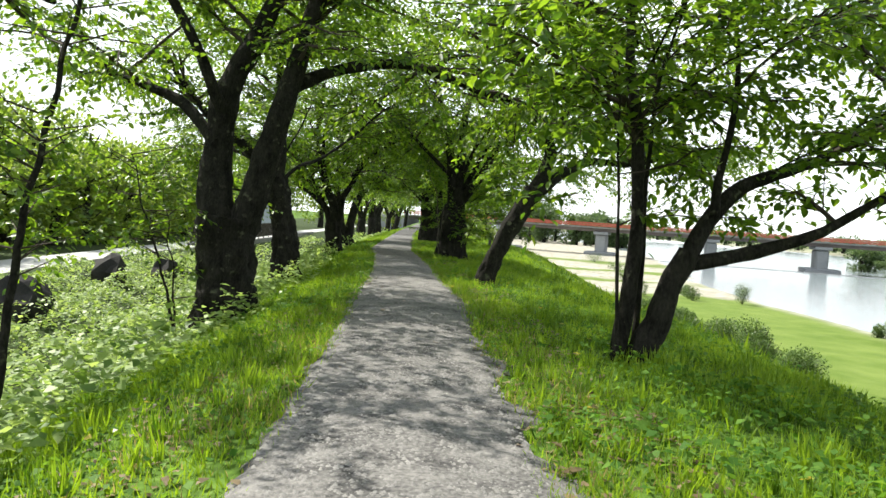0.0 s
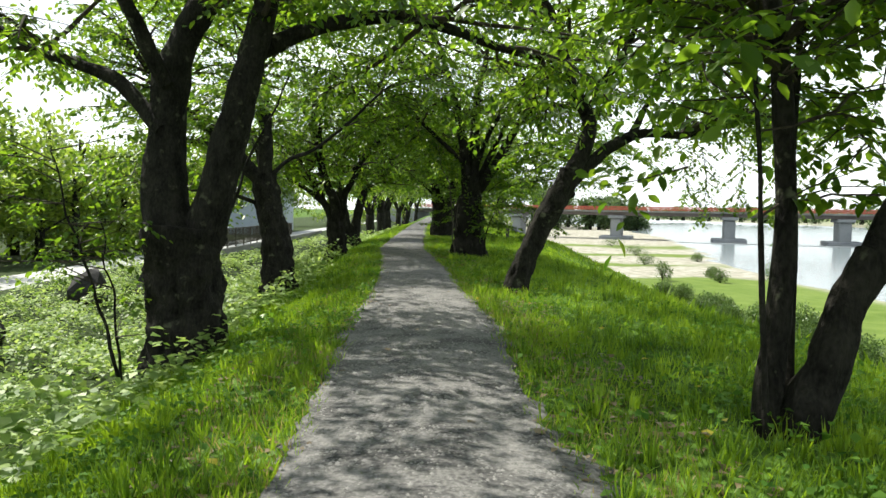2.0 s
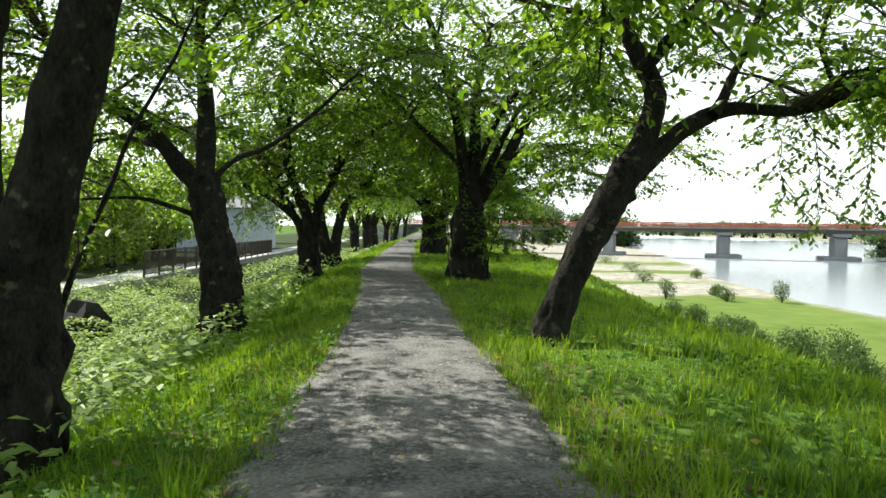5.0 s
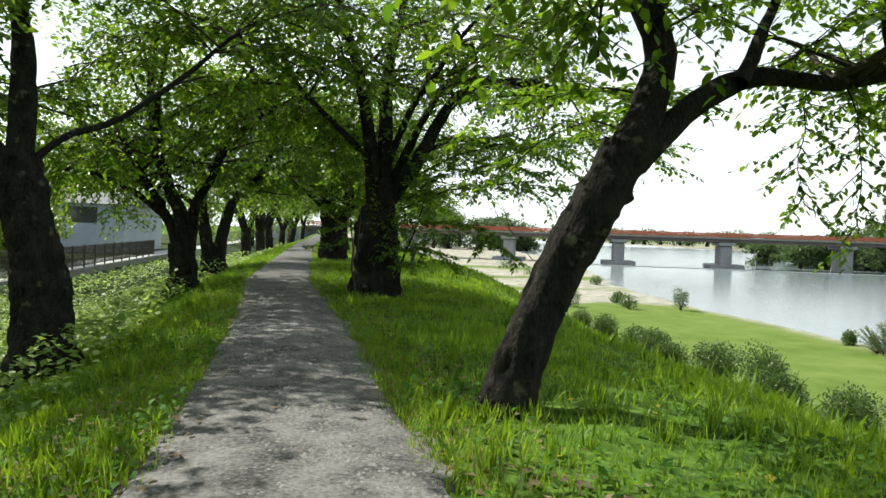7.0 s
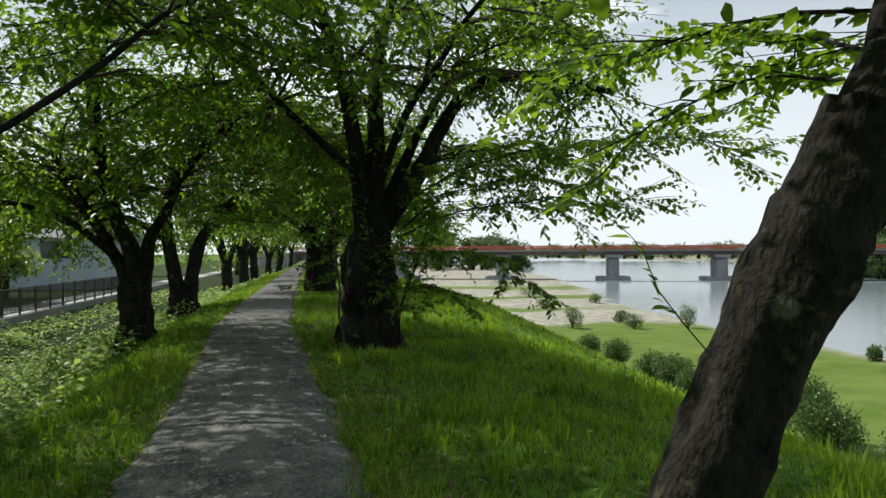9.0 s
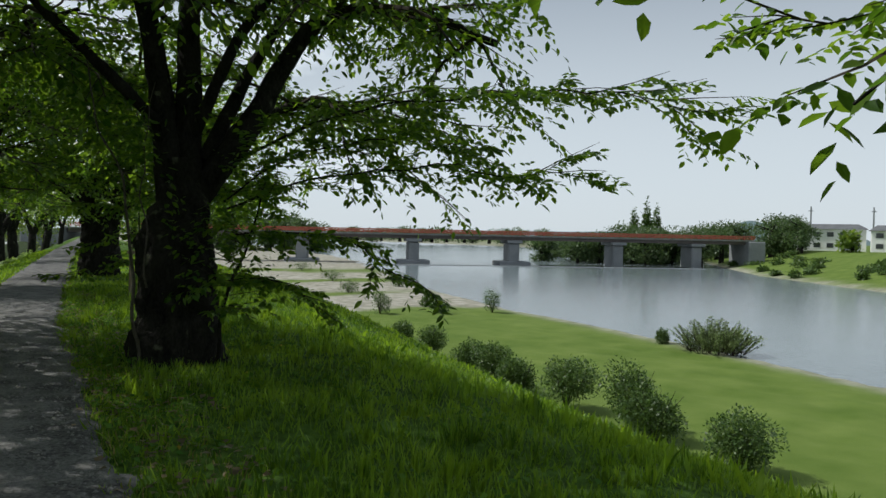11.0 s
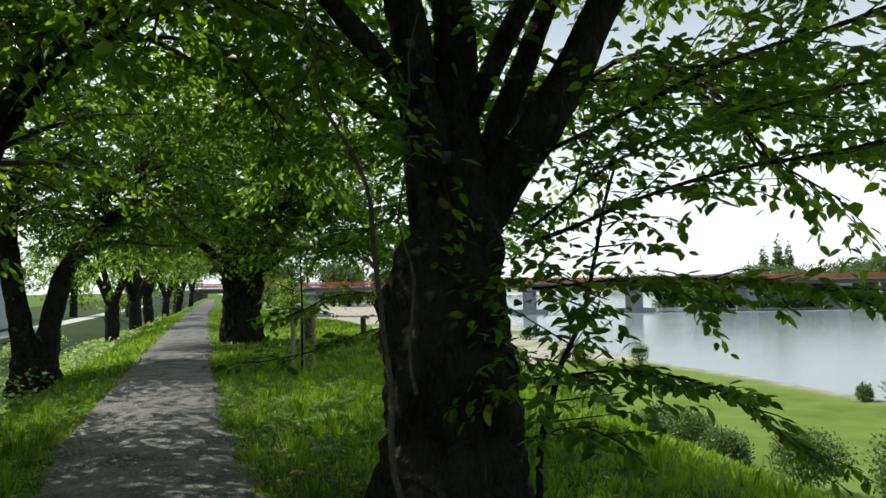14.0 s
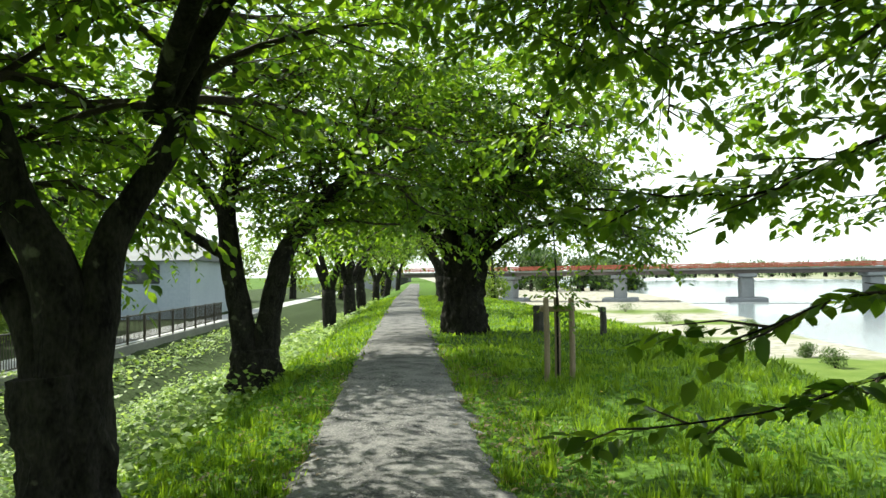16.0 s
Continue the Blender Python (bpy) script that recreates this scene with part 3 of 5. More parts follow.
# forked veteran beside the ditch
TREES.append(dict(base=(-2.2, 15, -0.6), trunk=[(-2.2, 15, -0.75, 0.62), (-2.22, 15, -0.45, 0.50), (-2.25, 15, 0.0, 0.44), (-2.3, 15, 0.55, 0.46), (-2.25, 15, 1.1, 0.5)],
     limbs=[limb(15, [(-2.42, 0.9), (-2.55, 1.55), (-2.57, 2.25), (-2.44, 3.28), (-2.03, 4.2), (-1.6, 5.4), (-1.5, 6.6)], 0.33, 0.09, 0.5),
            limb(15, [(-2.05, 0.85), (-1.8, 1.74), (-1.55, 2.69), (-1.33, 3.4), (-1.1, 4.31), (-0.7, 5.4), (-0.4, 6.5)], 0.27, 0.07, -0.3),
            limb(15, [(-1.36, 3.3), (-0.7, 3.68), (0.3, 3.93), (1.08, 3.85), (1.95, 3.62), (2.9, 3.5)], 0.12, 0.04, 1.2),
            limb(15, [(-2.55, 2.3), (-3.3, 3.0), (-4.4, 3.4), (-5.4, 3.9)], 0.12, 0.04, 1.0),
            limb(15, [(-2.5, 2.9), (-3.0, 4.2), (-3.8, 5.4)], 0.11, 0.04, -1.4)],
     label="old cherry tree with thick forked black trunk on the ditch bank", seed=1, shade_cap=(-3.0, 16.4, 6.4, 3.2, 1500, 0.17), count=64, floor=2.35))
# low leaning pair on the river side
TREES.append(dict(base=(3.2, 10.2, -0.05), trunk=[(3.2, 10.2, -0.25, 0.25), (3.26, 10.2, 0.05, 0.17), (3.39, 10.2, 0.35, 0.135), (3.53, 10.2, 0.81, 0.125), (3.69, 10.2, 1.12, 0.135)],
     limbs=[limb(10.2, [(3.66, 1.05), (3.9, 1.48), (4.28, 1.86), (4.81, 2.08), (5.3, 2.3), (6.2, 3.0), (7.0, 3.9)], 0.095, 0.035, 0.6),
            limb(10.2, [(3.68, 1.0), (4.11, 1.12), (4.46, 1.24), (4.92, 1.45), (5.71, 1.98), (6.8, 2.4)], 0.085, 0.03, -0.5),
            limb(10.2, [(3.92, 1.52), (3.95, 1.9), (4.05, 2.4), (4.1, 3.2), (4.0, 4.2)], 0.05, 0.02, 0.2),
            limb(10.2, [(3.05, -0.1), (3.03, 0.07), (3.1, 0.66), (3.15, 1.2), (3.11, 1.96), (3.03, 2.59), (2.94, 3.2), (2.9, 4.4), (3.1, 5.4)], 0.105, 0.03, 0.2),
            limb(10.3, [(3.2, 0.0), (3.24, 0.4), (3.27, 1.09), (3.26, 1.97), (3.35, 3.0), (3.6, 4.0)], 0.04, 0.015, 0.3),
            limb(10.1, [(2.98, -0.05), (2.91, 1.06), (2.86, 1.76), (2.8, 2.8)], 0.022, 0.01, 0.0)],
     label="leaning cherry tree with low forked limbs and thin upright stems", seed=2, shade_cap=(1.5, 12.0, 5.0, 1.9, 2600, 0.13), count=76, reach=2.2, z_lo=1.3, flat=0.2,
     sprays=[([(3.0, 10.1, 2.8), (3.0, 9.0, 3.3), (2.9, 7.9, 3.4), (2.7, 7.0, 3.2)], 0.022, 0.12, 0.9),
             ([(3.1, 10.1, 2.5), (3.7, 9.0, 3.0), (4.1, 8.0, 3.1), (4.2, 7.0, 2.9)], 0.022, 0.12, 0.9),
             ([(2.95, 10.1, 3.2), (2.4, 9.0, 3.7), (2.2, 8.0, 3.8), (2.1, 7.2, 3.6)], 0.02, 0.12, 0.8),
             ([(4.3, 10.2, 1.9), (5.0, 9.4, 2.5), (5.4, 8.6, 2.7)], 0.018, 0.12, 0.8)]))
# leaning tree nearer the path
TREES.append(dict(base=(2.38, 17.92, 0), trunk=[(2.31, 17.86, -0.15, 0.3), (2.35, 17.9, 0.12, 0.22), (2.53, 17.95, 0.6, 0.19), (2.79, 17.97, 1.18, 0.185), (3.06, 17.96, 1.65, 0.2), (3.27, 17.94, 2.05, 0.205)],
     limbs=[limb(17.92, [(3.22, 1.95), (3.47, 2.45), (3.58, 2.85), (3.46, 3.2), (3.28, 3.55), (2.95, 4.6), (2.3, 5.6)], 0.165, 0.06, 0.3),
            limb(17.92, [(3.22, 1.9), (3.45, 2.08), (3.76, 2.36), (4.14, 2.62), (4.52, 2.74), (5.3, 2.74), (6.4, 3.0), (7.4, 3.2)], 0.14, 0.04, 0.3),
            limb(17.92, [(4.2, 2.63), (4.36, 2.85), (4.5, 3.15), (4.7, 3.5), (5.1, 4.6), (5.2, 5.6)], 0.068, 0.03, 0.4),
            limb(17.92, [(3.35, 3.1), (3.9, 3.9), (4.2, 5.0)], 0.08, 0.03, -1.4),
            limb(17.95, [(3.1, 1.76), (3.24, 1.7), (3.31, 1.62)], 0.12, 0.06)],
     label="cherry tree whose mossy trunk leans towards the river", seed=3, count=64, reach=2.5, z_lo=2.9, leaf=0.11, floor=2.35,
     sprays=[([(2.48, 17.8, 1.15), (2.31, 17.86, 1.38), (2.28, 17.92, 1.53), (2.21, 18.0, 1.64), (2.08, 18.1, 1.75)], 0.0045, 0, 0),
             ([(3.5, 18.0, 2.3), (3.6, 19.0, 2.7), (3.5, 20.1, 2.9), (3.1, 20.6, 2.95)], 0.02, 0.13, 0.75),
             ([(3.9, 18.0, 2.45), (4.1, 19.0, 2.65), (4.1, 19.9, 2.6), (3.8, 20.6, 2.45)], 0.02, 0.13, 0.7),
             ([(3.4, 18.0, 2.5), (3.25, 18.6, 2.65), (2.95, 18.9, 2.6), (2.5, 19.15, 2.5)], 0.016, 0.13, 0.6),
             ([(5.3, 18.1, 2.75), (5.6, 18.3, 2.5), (5.75, 18.4, 2.0), (5.8, 18.4, 1.45)], 0.014, 0.1, 0.5),
             ([(6.0, 18.15, 2.9), (6.3, 18.3, 2.6), (6.4, 18.4, 2.1), (6.4, 18.4, 1.6)], 0.014, 0.1, 0.5),
             ([(3.3, 18.0, 2.2), (3.15, 18.6, 2.35), (2.85, 19.0, 2.2), (2.55, 19.25, 1.9)], 0.014, 0.16, 0.4),
             ([(5.0, 18.0, 2.75), (5.3, 18.6, 2.6), (5.6, 19.0, 2.2), (5.7, 19.2, 1.7)], 0.014, 0.1, 0.5),
             ([(6.6, 18.2, 3.0), (7.0, 18.4, 2.7), (7.2, 18.5, 2.1), (7.2, 18.5, 1.4)], 0.014, 0.1, 0.6),
             ([(4.6, 18.0, 2.8), (5.2, 17.8, 3.2), (6.0, 17.8, 3.3), (6.8, 18.0, 3.1)], 0.016, 0.11, 0.7),
             ([(3.5, 17.9, 3.0), (4.3, 18.2, 3.4), (5.2, 18.4, 3.6), (6.2, 18.4, 3.5)], 0.016, 0.11, 0.7)]))
TREES.append(dict(base=(-2.6, 22.9, -0.6), trunk=[(-2.6, 22.9, -0.75, 0.52), (-2.64, 22.9, -0.45, 0.42), (-2.72, 22.9, 0.43, 0.35), (-2.85, 22.9, 1.16, 0.30), (-2.98, 22.9, 1.8, 0.3), (-3.0, 22.9, 2.15, 0.28)],
     limbs=[limb(22.9, [(-2.97, 1.9), (-3.41, 2.35), (-3.84, 2.89), (-4.62, 3.44), (-5.3, 4.15), (-6.0, 5.2)], 0.20, 0.05, -0.6),
            limb(22.9, [(-2.99, 2.0), (-3.0, 2.62), (-3.03, 3.34), (-3.1, 4.06), (-3.2, 4.95), (-3.0, 6.4)], 0.2, 0.06, 0.4),
            limb(22.9, [(-2.95, 2.0), (-2.5, 2.5), (-1.9, 2.8), (-1.0, 3.6), (-0.2, 4.4), (0.8, 4.9)], 0.06, 0.02, 1.4),
            limb(22.9, [(-3.05, 1.4), (-3.4, 1.56), (-4.05, 1.72), (-4.94, 1.68)], 0.06, 0.02, -0.5),
            limb(22.9, [(-3.1, 2.0), (-4.0, 2.7), (-5.2, 3.0), (-6.6, 2.8)], 0.08, 0.025, 2.5),
            limb(22.9, [(-3.0, 2.1), (-3.6, 3.0), (-4.4, 3.4), (-5.0, 3.4)], 0.08, 0.025, 4.5)],
     label="cherry tree with a slanting trunk and spreading limbs over the ditch", seed=4, shade_cap=(-2.8, 25.4, 7.4, 4.2, 9500, 0.17), count=80, z_lo=1.8, leaf=0.135,
     sprays=[([(-3.0, 22.6, 3.2), (-2.9, 21.0, 3.6), (-2.7, 19.4, 3.6), (-2.5, 18.0, 3.3)], 0.024, 0.12, 0.9),
             ([(-3.2, 22.6, 2.9), (-3.8, 21.0, 3.2), (-4.2, 19.6, 3.1), (-4.3, 18.4, 2.8)], 0.022, 0.12, 0.8)]))
# the thick one
TREES.append(dict(base=(2.1, 27.4, 0), trunk=[(2.12, 27.4, -0.2, 0.66), (2.12, 27.4, 0.1, 0.52), (2.1, 27.4, 0.6, 0.45), (2.08, 27.4, 1.2, 0.43), (2.12, 27.4, 1.6, 0.36), (2.17, 27.4, 1.9, 0.27), (2.17, 27.4, 2.4, 0.23)],
     limbs=[limb(27.4, [(2.05, 1.9), (1.98, 2.7), (1.86, 3.54), (1.66, 4.57), (1.33, 5.59), (0.9, 6.8)], 0.18, 0.07, 0.3),
            limb(27.4, [(2.22, 2.0), (2.24, 3.04), (2.24, 4.08), (2.38, 5.14), (2.67, 6.4)], 0.19, 0.07, 0.5),
            limb(27.4, [(2.3, 1.95), (2.6, 2.35), (2.85, 2.72), (3.07, 3.14), (3.28, 3.57), (3.7, 4.15), (4.3, 4.42), (5.2, 4.46), (6.2, 4.2)], 0.18, 0.05, -0.5),
            limb(27.4, [(2.4, 2.4), (3.04, 3.7), (3.67, 4.69), (4.32, 5.37), (5.43, 6.1)], 0.09, 0.04, 0.5),
            limb(27.5, [(2.3, 2.2), (2.9, 2.9), (3.6, 3.3), (4.4, 3.5), (5.2, 3.4)], 0.075, 0.03, 2.0),
            limb(27.4, [(1.9, 2.8), (1.0, 3.6), (0.1, 4.4), (-0.8, 5.0)], 0.07, 0.03, -0.8),
            limb(27.5, [(2.0, 2.5), (1.8, 3.3), (1.7, 4.0), (1.5, 4.5)], 0.06, 0.03, 5.0),
            limb(27.4, [(2.3, 2.7), (2.6, 3.6), (3.2, 4.6), (3.8, 5.4)], 0.075, 0.03, -2.2)],
     label="massive old cherry tree with a hollowed black trunk and many limbs", seed=5, shade_cap=(2.6, 27.0, 7.5, 4.4, 2000, 0.17), count=96, reach=2.7, z_lo=2.0,
     sprays=[([(2.6, 27.1, 1.8), (3.4, 26.2, 2.15), (4.4, 25.0, 2.25), (5.4, 23.9, 2.1)], 0.024, 0.12, 0.75),
             ([(2.6, 27.1, 1.5), (3.3, 26.3, 1.55), (3.9, 25.5, 1.3), (4.3, 25.0, 0.95)], 0.016, 0.11, 0.6),
             ([(2.6, 27.1, 1.9), (3.2, 26.6, 2.4), (4.2, 25.6, 2.6), (5.0, 25.0, 2.4)], 0.02, 0.12, 0.8),
             ([(2.7, 27.1, 2.4), (3.8, 25.7, 2.9), (5.2, 23.9, 2.95), (6.1, 22.8, 2.7)], 0.028, 0.12, 0.85),
             ([(2.4, 26.85, 0.95), (2.8, 26.35, 1.02), (3.2, 26.0, 0.92), (3.5, 25.7, 0.68)], 0.012, 0.09, 0.35),
             ([(2.4, 26.85, 0.6), (2.6, 26.4, 0.75), (2.75, 26.2, 0.6)], 0.008, 0.1, 0.25),
             ([(2.25, 27.85, 0.9), (2.0, 28.3, 1.22), (1.55, 28.5, 1.08), (1.0, 28.72, 0.94)], 0.012, 0.13, 0.3),
             ([(2.2, 27.85, 1.1), (1.9, 28.1, 1.45), (1.5, 28.22, 1.43), (1.12, 28.32, 1.38)], 0.011, 0.14, 0.32),
             ([(2.2, 27.9, 2.2), (2.1, 28.7, 2.15), (1.75, 29.1, 1.98), (1.1, 29.4, 1.8)], 0.016, 0.13, 0.5),
             ([(2.3, 27.9, 2.8), (2.3, 29.2, 2.9), (2.1, 30.3, 3.0), (1.3, 31.0, 3.0)], 0.024, 0.12, 0.9),
             ([(2.5, 27.9, 2.4), (2.9, 29.2, 2.45), (2.9, 30.2, 2.3), (2.4, 31.2, 2.1)], 0.022, 0.12, 0.8),
             ([(2.5, 27.9, 3.0), (3.2, 29.5, 3.3), (3.5, 31.0, 3.3), (3.2, 32.4, 3.0)], 0.026, 0.11, 1.0),
             ([(2.6, 27.8, 2.0), (3.3, 29.3, 2.15), (3.8, 31.2, 2.1)], 0.018, 0.13, 0.75),
             ([(2.3, 28.0, 3.2), (2.0, 29.2, 3.6), (1.6, 30.6, 3.7), (0.8, 31.8, 3.5)], 0.024, 0.12, 0.9)]))
TREES.append(dict(base=(-2.4, 31.2, -0.4), trunk=[(-2.3, 31.2, -0.6, 0.5), (-2.3, 31.2, -0.2, 0.38), (-2.3, 31.2, 0.4, 0.33), (-2.34, 31.2, 0.9, 0.3)],
     limbs=[limb(31.2, [(-2.4, 0.5), (-2.55, 1.15), (-2.85, 1.7), (-3.4, 2.6), (-4.0, 3.6)], 0.17, 0.05, 0.3),
            limb(31.2, [(-2.32, 0.7), (-2.36, 1.54), (-2.64, 2.22), (-3.0, 3.4), (-3.1, 5.0), (-3.0, 6.2)], 0.2, 0.06, -0.2),
            limb(31.2, [(-2.2, 0.7), (-2.11, 1.3), (-2.06, 1.85), (-1.86, 2.25), (-1.6, 2.8), (-1.3, 4.0), (-0.8, 5.4)], 0.17, 0.04, 0.5),
            limb(31.2, [(-1.7, 2.7), (-0.9, 3.6), (0.1, 4.3), (1.0, 4.6)], 0.09, 0.03, -1.5),
            limb(31.2, [(-2.9, 3.2), (-2.7, 4.2), (-2.2, 5.2)], 0.09, 0.03, -2.6),
            limb(31.2, [(-1.7, 2.7), (-1.1, 3.4), (-0.3, 3.9), (0.5, 4.1)], 0.08, 0.03, -2.6),
            limb(31.2, [(-2.7, 1.5), (-3.7, 2.2), (-4.9, 2.6), (-6.2, 2.5)], 0.09, 0.025, 0.8),
            limb(31.2, [(-2.8, 1.8), (-3.8, 2.7), (-4.8, 3.2), (-5.8, 3.4)], 0.09, 0.025, 3.0)],
     label="cherry tree splitting low into three dark stems", seed=6, shade_cap=(-3.4, 30.0, 7.4, 4.4, 5200, 0.17), count=104, z_lo=2.0, leaf=0.135))
TREES.append(dict(base=(-2.65, 39.5, -0.3), trunk=[(-2.65, 39.5, -0.5, 0.55), (-2.65, 39.5, -0.1, 0.43), (-2.66, 39.5, 0.25, 0.4)],
     limbs=[limb(39.5, [(-2.78, 0.1), (-2.93, 0.85), (-3.13, 1.99), (-3.17, 3.24), (-3.0, 4.4), (-3.0, 6.0)], 0.27, 0.07, 0.2),
            limb(39.5, [(-2.5, 0.1), (-2.31, 1.25), (-2.05, 2.08), (-1.5, 2.85), (-1.0, 3.4), (-0.4, 4.6)], 0.25, 0.06, -0.2),
            limb(39.5, [(-3.1, 1.9), (-4.2, 2.6), (-5.4, 2.9), (-6.8, 2.7)], 0.1, 0.03, -1.5),
            limb(39.5, [(-3.1, 2.6), (-4.0, 3.6), (-5.4, 4.2)], 0.1, 0.03, 0.8)],
     label="cherry tree with two stems spread in a V", seed=7, shade_cap=(-3.0, 38.4, 6.4, 4.2, 4500, 0.17), count=122, reach=2.8, z_lo=1.5, spacing=0.085, leaf=0.14))
TREES.append(dict(base=(1.75, 46, 0), trunk=[(1.75, 46, -0.2, 0.72), (1.75, 46, 0.2, 0.6), (1.75, 46, 1.2, 0.56), (1.75, 46, 2.2, 0.58)],
     limbs=[limb(46, [(1.6, 2.0), (1.2, 3.2), (0.8, 4.6), (0.6, 6.0)], 0.28, 0.08, -0.4),
            limb(46, [(1.8, 2.0), (1.9, 3.4), (2.2, 5.0), (2.2, 6.6)], 0.26, 0.08, 0.4),
            limb(46, [(2.0, 2.0), (2.8, 3.1), (4.0, 3.9), (5.2, 4.2)], 0.22, 0.05, -0.8),
            limb(46, [(1.5, 2.1), (0.4, 3.0), (-0.8, 3.4)], 0.16, 0.05, -1.4),
            limb(46, [(2.1, 1.9), (3.0, 2.6), (4.2, 2.9), (5.6, 2.7)], 0.13, 0.04, -2.0),
            limb(46, [(1.7, 2.1), (1.6, 3.0), (1.5, 3.7)], 0.14, 0.05, -2.4),
            limb(46, [(2.0, 2.2), (2.6, 3.6), (3.2, 4.8), (3.6, 5.6)], 0.16, 0.05, -4.5),
            limb(46, [(1.5, 2.2), (0.9, 3.8), (0.6, 5.0), (0.4, 6.0)], 0.16, 0.05, -4.5)],
     label="thick-trunked cherry tree close beside the gravel path", seed=8, shade_cap=(1.4, 43.0, 6.2, 4.4, 4200, 0.19), count=160, reach=3.0, z_lo=1.55, spacing=0.09, leaf=0.15))
TREES.append(dict(base=(-3.2, 6.6, -0.8), trunk=[(-3.2, 6.6, -1.0, 0.5), (-3.2, 6.6, -0.5, 0.38), (-3.2, 6.6, 0.6, 0.33), (-3.15, 6.6, 1.9, 0.32)],
     limbs=[limb(6.6, [(-3.2, 1.7), (-4.0, 3.2), (-4.8, 4.6), (-5.4, 5.8)], 0.2, 0.05, -2.0),
            limb(6.6, [(-3.2, 1.7), (-4.0, 2.6), (-4.8, 3.2), (-5.4, 3.5)], 0.16, 0.04, 5.0),
            limb(6.6, [(-3.2, 1.8), (-3.4, 2.9), (-3.7, 3.5), (-3.9, 3.7)], 0.14, 0.04, 5.6)],
     label="cherry tree on the ditch bank at the start of the walk", seed=9, shade_cap=(-3.2, 12.2, 6.0, 2.2, 1000, 0.16), count=19, z_lo=2.1))
TREES.append(dict(base=(3.3, 2.2, 0), trunk=[(3.3, 2.2, -0.2, 0.5), (3.3, 2.2, 0.2, 0.4), (3.35, 2.2, 1.0, 0.34), (3.4, 2.2, 1.9, 0.33)],
     limbs=[limb(2.2, [(3.4, 1.7), (3.2, 2.7), (2.8, 3.8), (2.3, 5.0)], 0.18, 0.05, 1.6),
            limb(2.2, [(3.45, 1.7), (4.0, 2.8), (4.6, 4.0), (4.9, 5.2)], 0.18, 0.05, 1.2),
            limb(2.2, [(3.4, 1.7), (3.3, 3.0), (3.0, 4.6)], 0.15, 0.05, -1.4)],
     label="cherry tree on the river side at the start of the walk", seed=10, count=56, z_lo=2.3))
for spec in TREES:
    LEAVES += cherry_tree(**spec)[1]

far_rng = np.random.default_rng(99)
for i, (x, y) in enumerate([(-3.1, 57), (2.6, 58), (-2.8, 65), (2.4, 68), (-2.7, 74), (2.9, 79), (-2.2, 84), (3.6, 92), (-1.6, 96), (4.2, 106), (-0.6, 110)]):
    m = float(path_mid(y))
    h = far_rng.uniform(1.5, 2.1)
    z = float(land(x, y))
    r = far_rng.uniform(0.34, 0.5) * (0.7 if x < 0 else 1.0)
    lean = far_rng.uniform(-0.25, 0.25)
    lbs = []
    for k in range(4):
        a = k * 1.6 + far_rng.uniform(0, 1)
        o = far_rng.uniform(1.2, 2.4)
        lbs.append([(x + lean, y, z + h - 0.2, r * 0.6), (x + lean + 0.35 * o * math.cos(a), y + 0.35 * o * math.sin(a), z + h + 1.1, r * 0.45),
                    (x + lean + o * math.cos(a), y + o * math.sin(a), z + h + 2.6, r * 0.25), (x + lean + 1.5 * o * math.cos(a), y + 1.5 * o * math.sin(a), z + h + 4.0, r * 0.12)])
    LEAVES += cherry_tree((x, y, z), [(x, y, z - 0.25, r * 1.4), (x, y, z + 0.2, r * 1.05), (x + lean * 0.5, y, z + h * 0.5, r), (x + lean, y, z + h, r * 0.95)], lbs,
                "mature cherry tree in the row beside the path", 20 + i, count=30, reach=3.0, z_lo=1.5, spacing=0.10, leaf=0.17, detail=False)[1]
print("leaves", LEAVES)


# ---- leaf clouds: shrubs, roadside trees, far woods ----
def cloud_mesh(name, clumps, n, size, rng, shape=DIAMOND, quads=DIAMOND_FACES, shell=0.75):
    """Leaves spread through the outer part of ellipsoid clumps (x, y, z, rx, ry, rz)."""
    c = np.array(clumps, float)
    w = (c[:, 3] * c[:, 4] * c[:, 5]) ** (2 / 3)
    pick = rng.choice(len(c), n, p=w / w.sum())
    d = unit(rng.normal(0, 1, (n, 3)))
    rad = shell + (1 - shell) * 1.25 * rng.uniform(-0.6, 1, n)
    pos = c[pick, :3] + d * c[pick, 3:] * rad[:, None]
    ax = unit(d * 0.6 + rng.normal(0, 0.6, (n, 3)) + np.array((0, 0, -0.1)))
    sd = unit(np.cross(ax, unit(np.array((0, 0, 1.0)) + rng.normal(0, 0.5, (n, 3)))))
    return instances_mesh(name, pos, ax, sd, size * rng.uniform(0.6, 1.3, n), shape, quads)


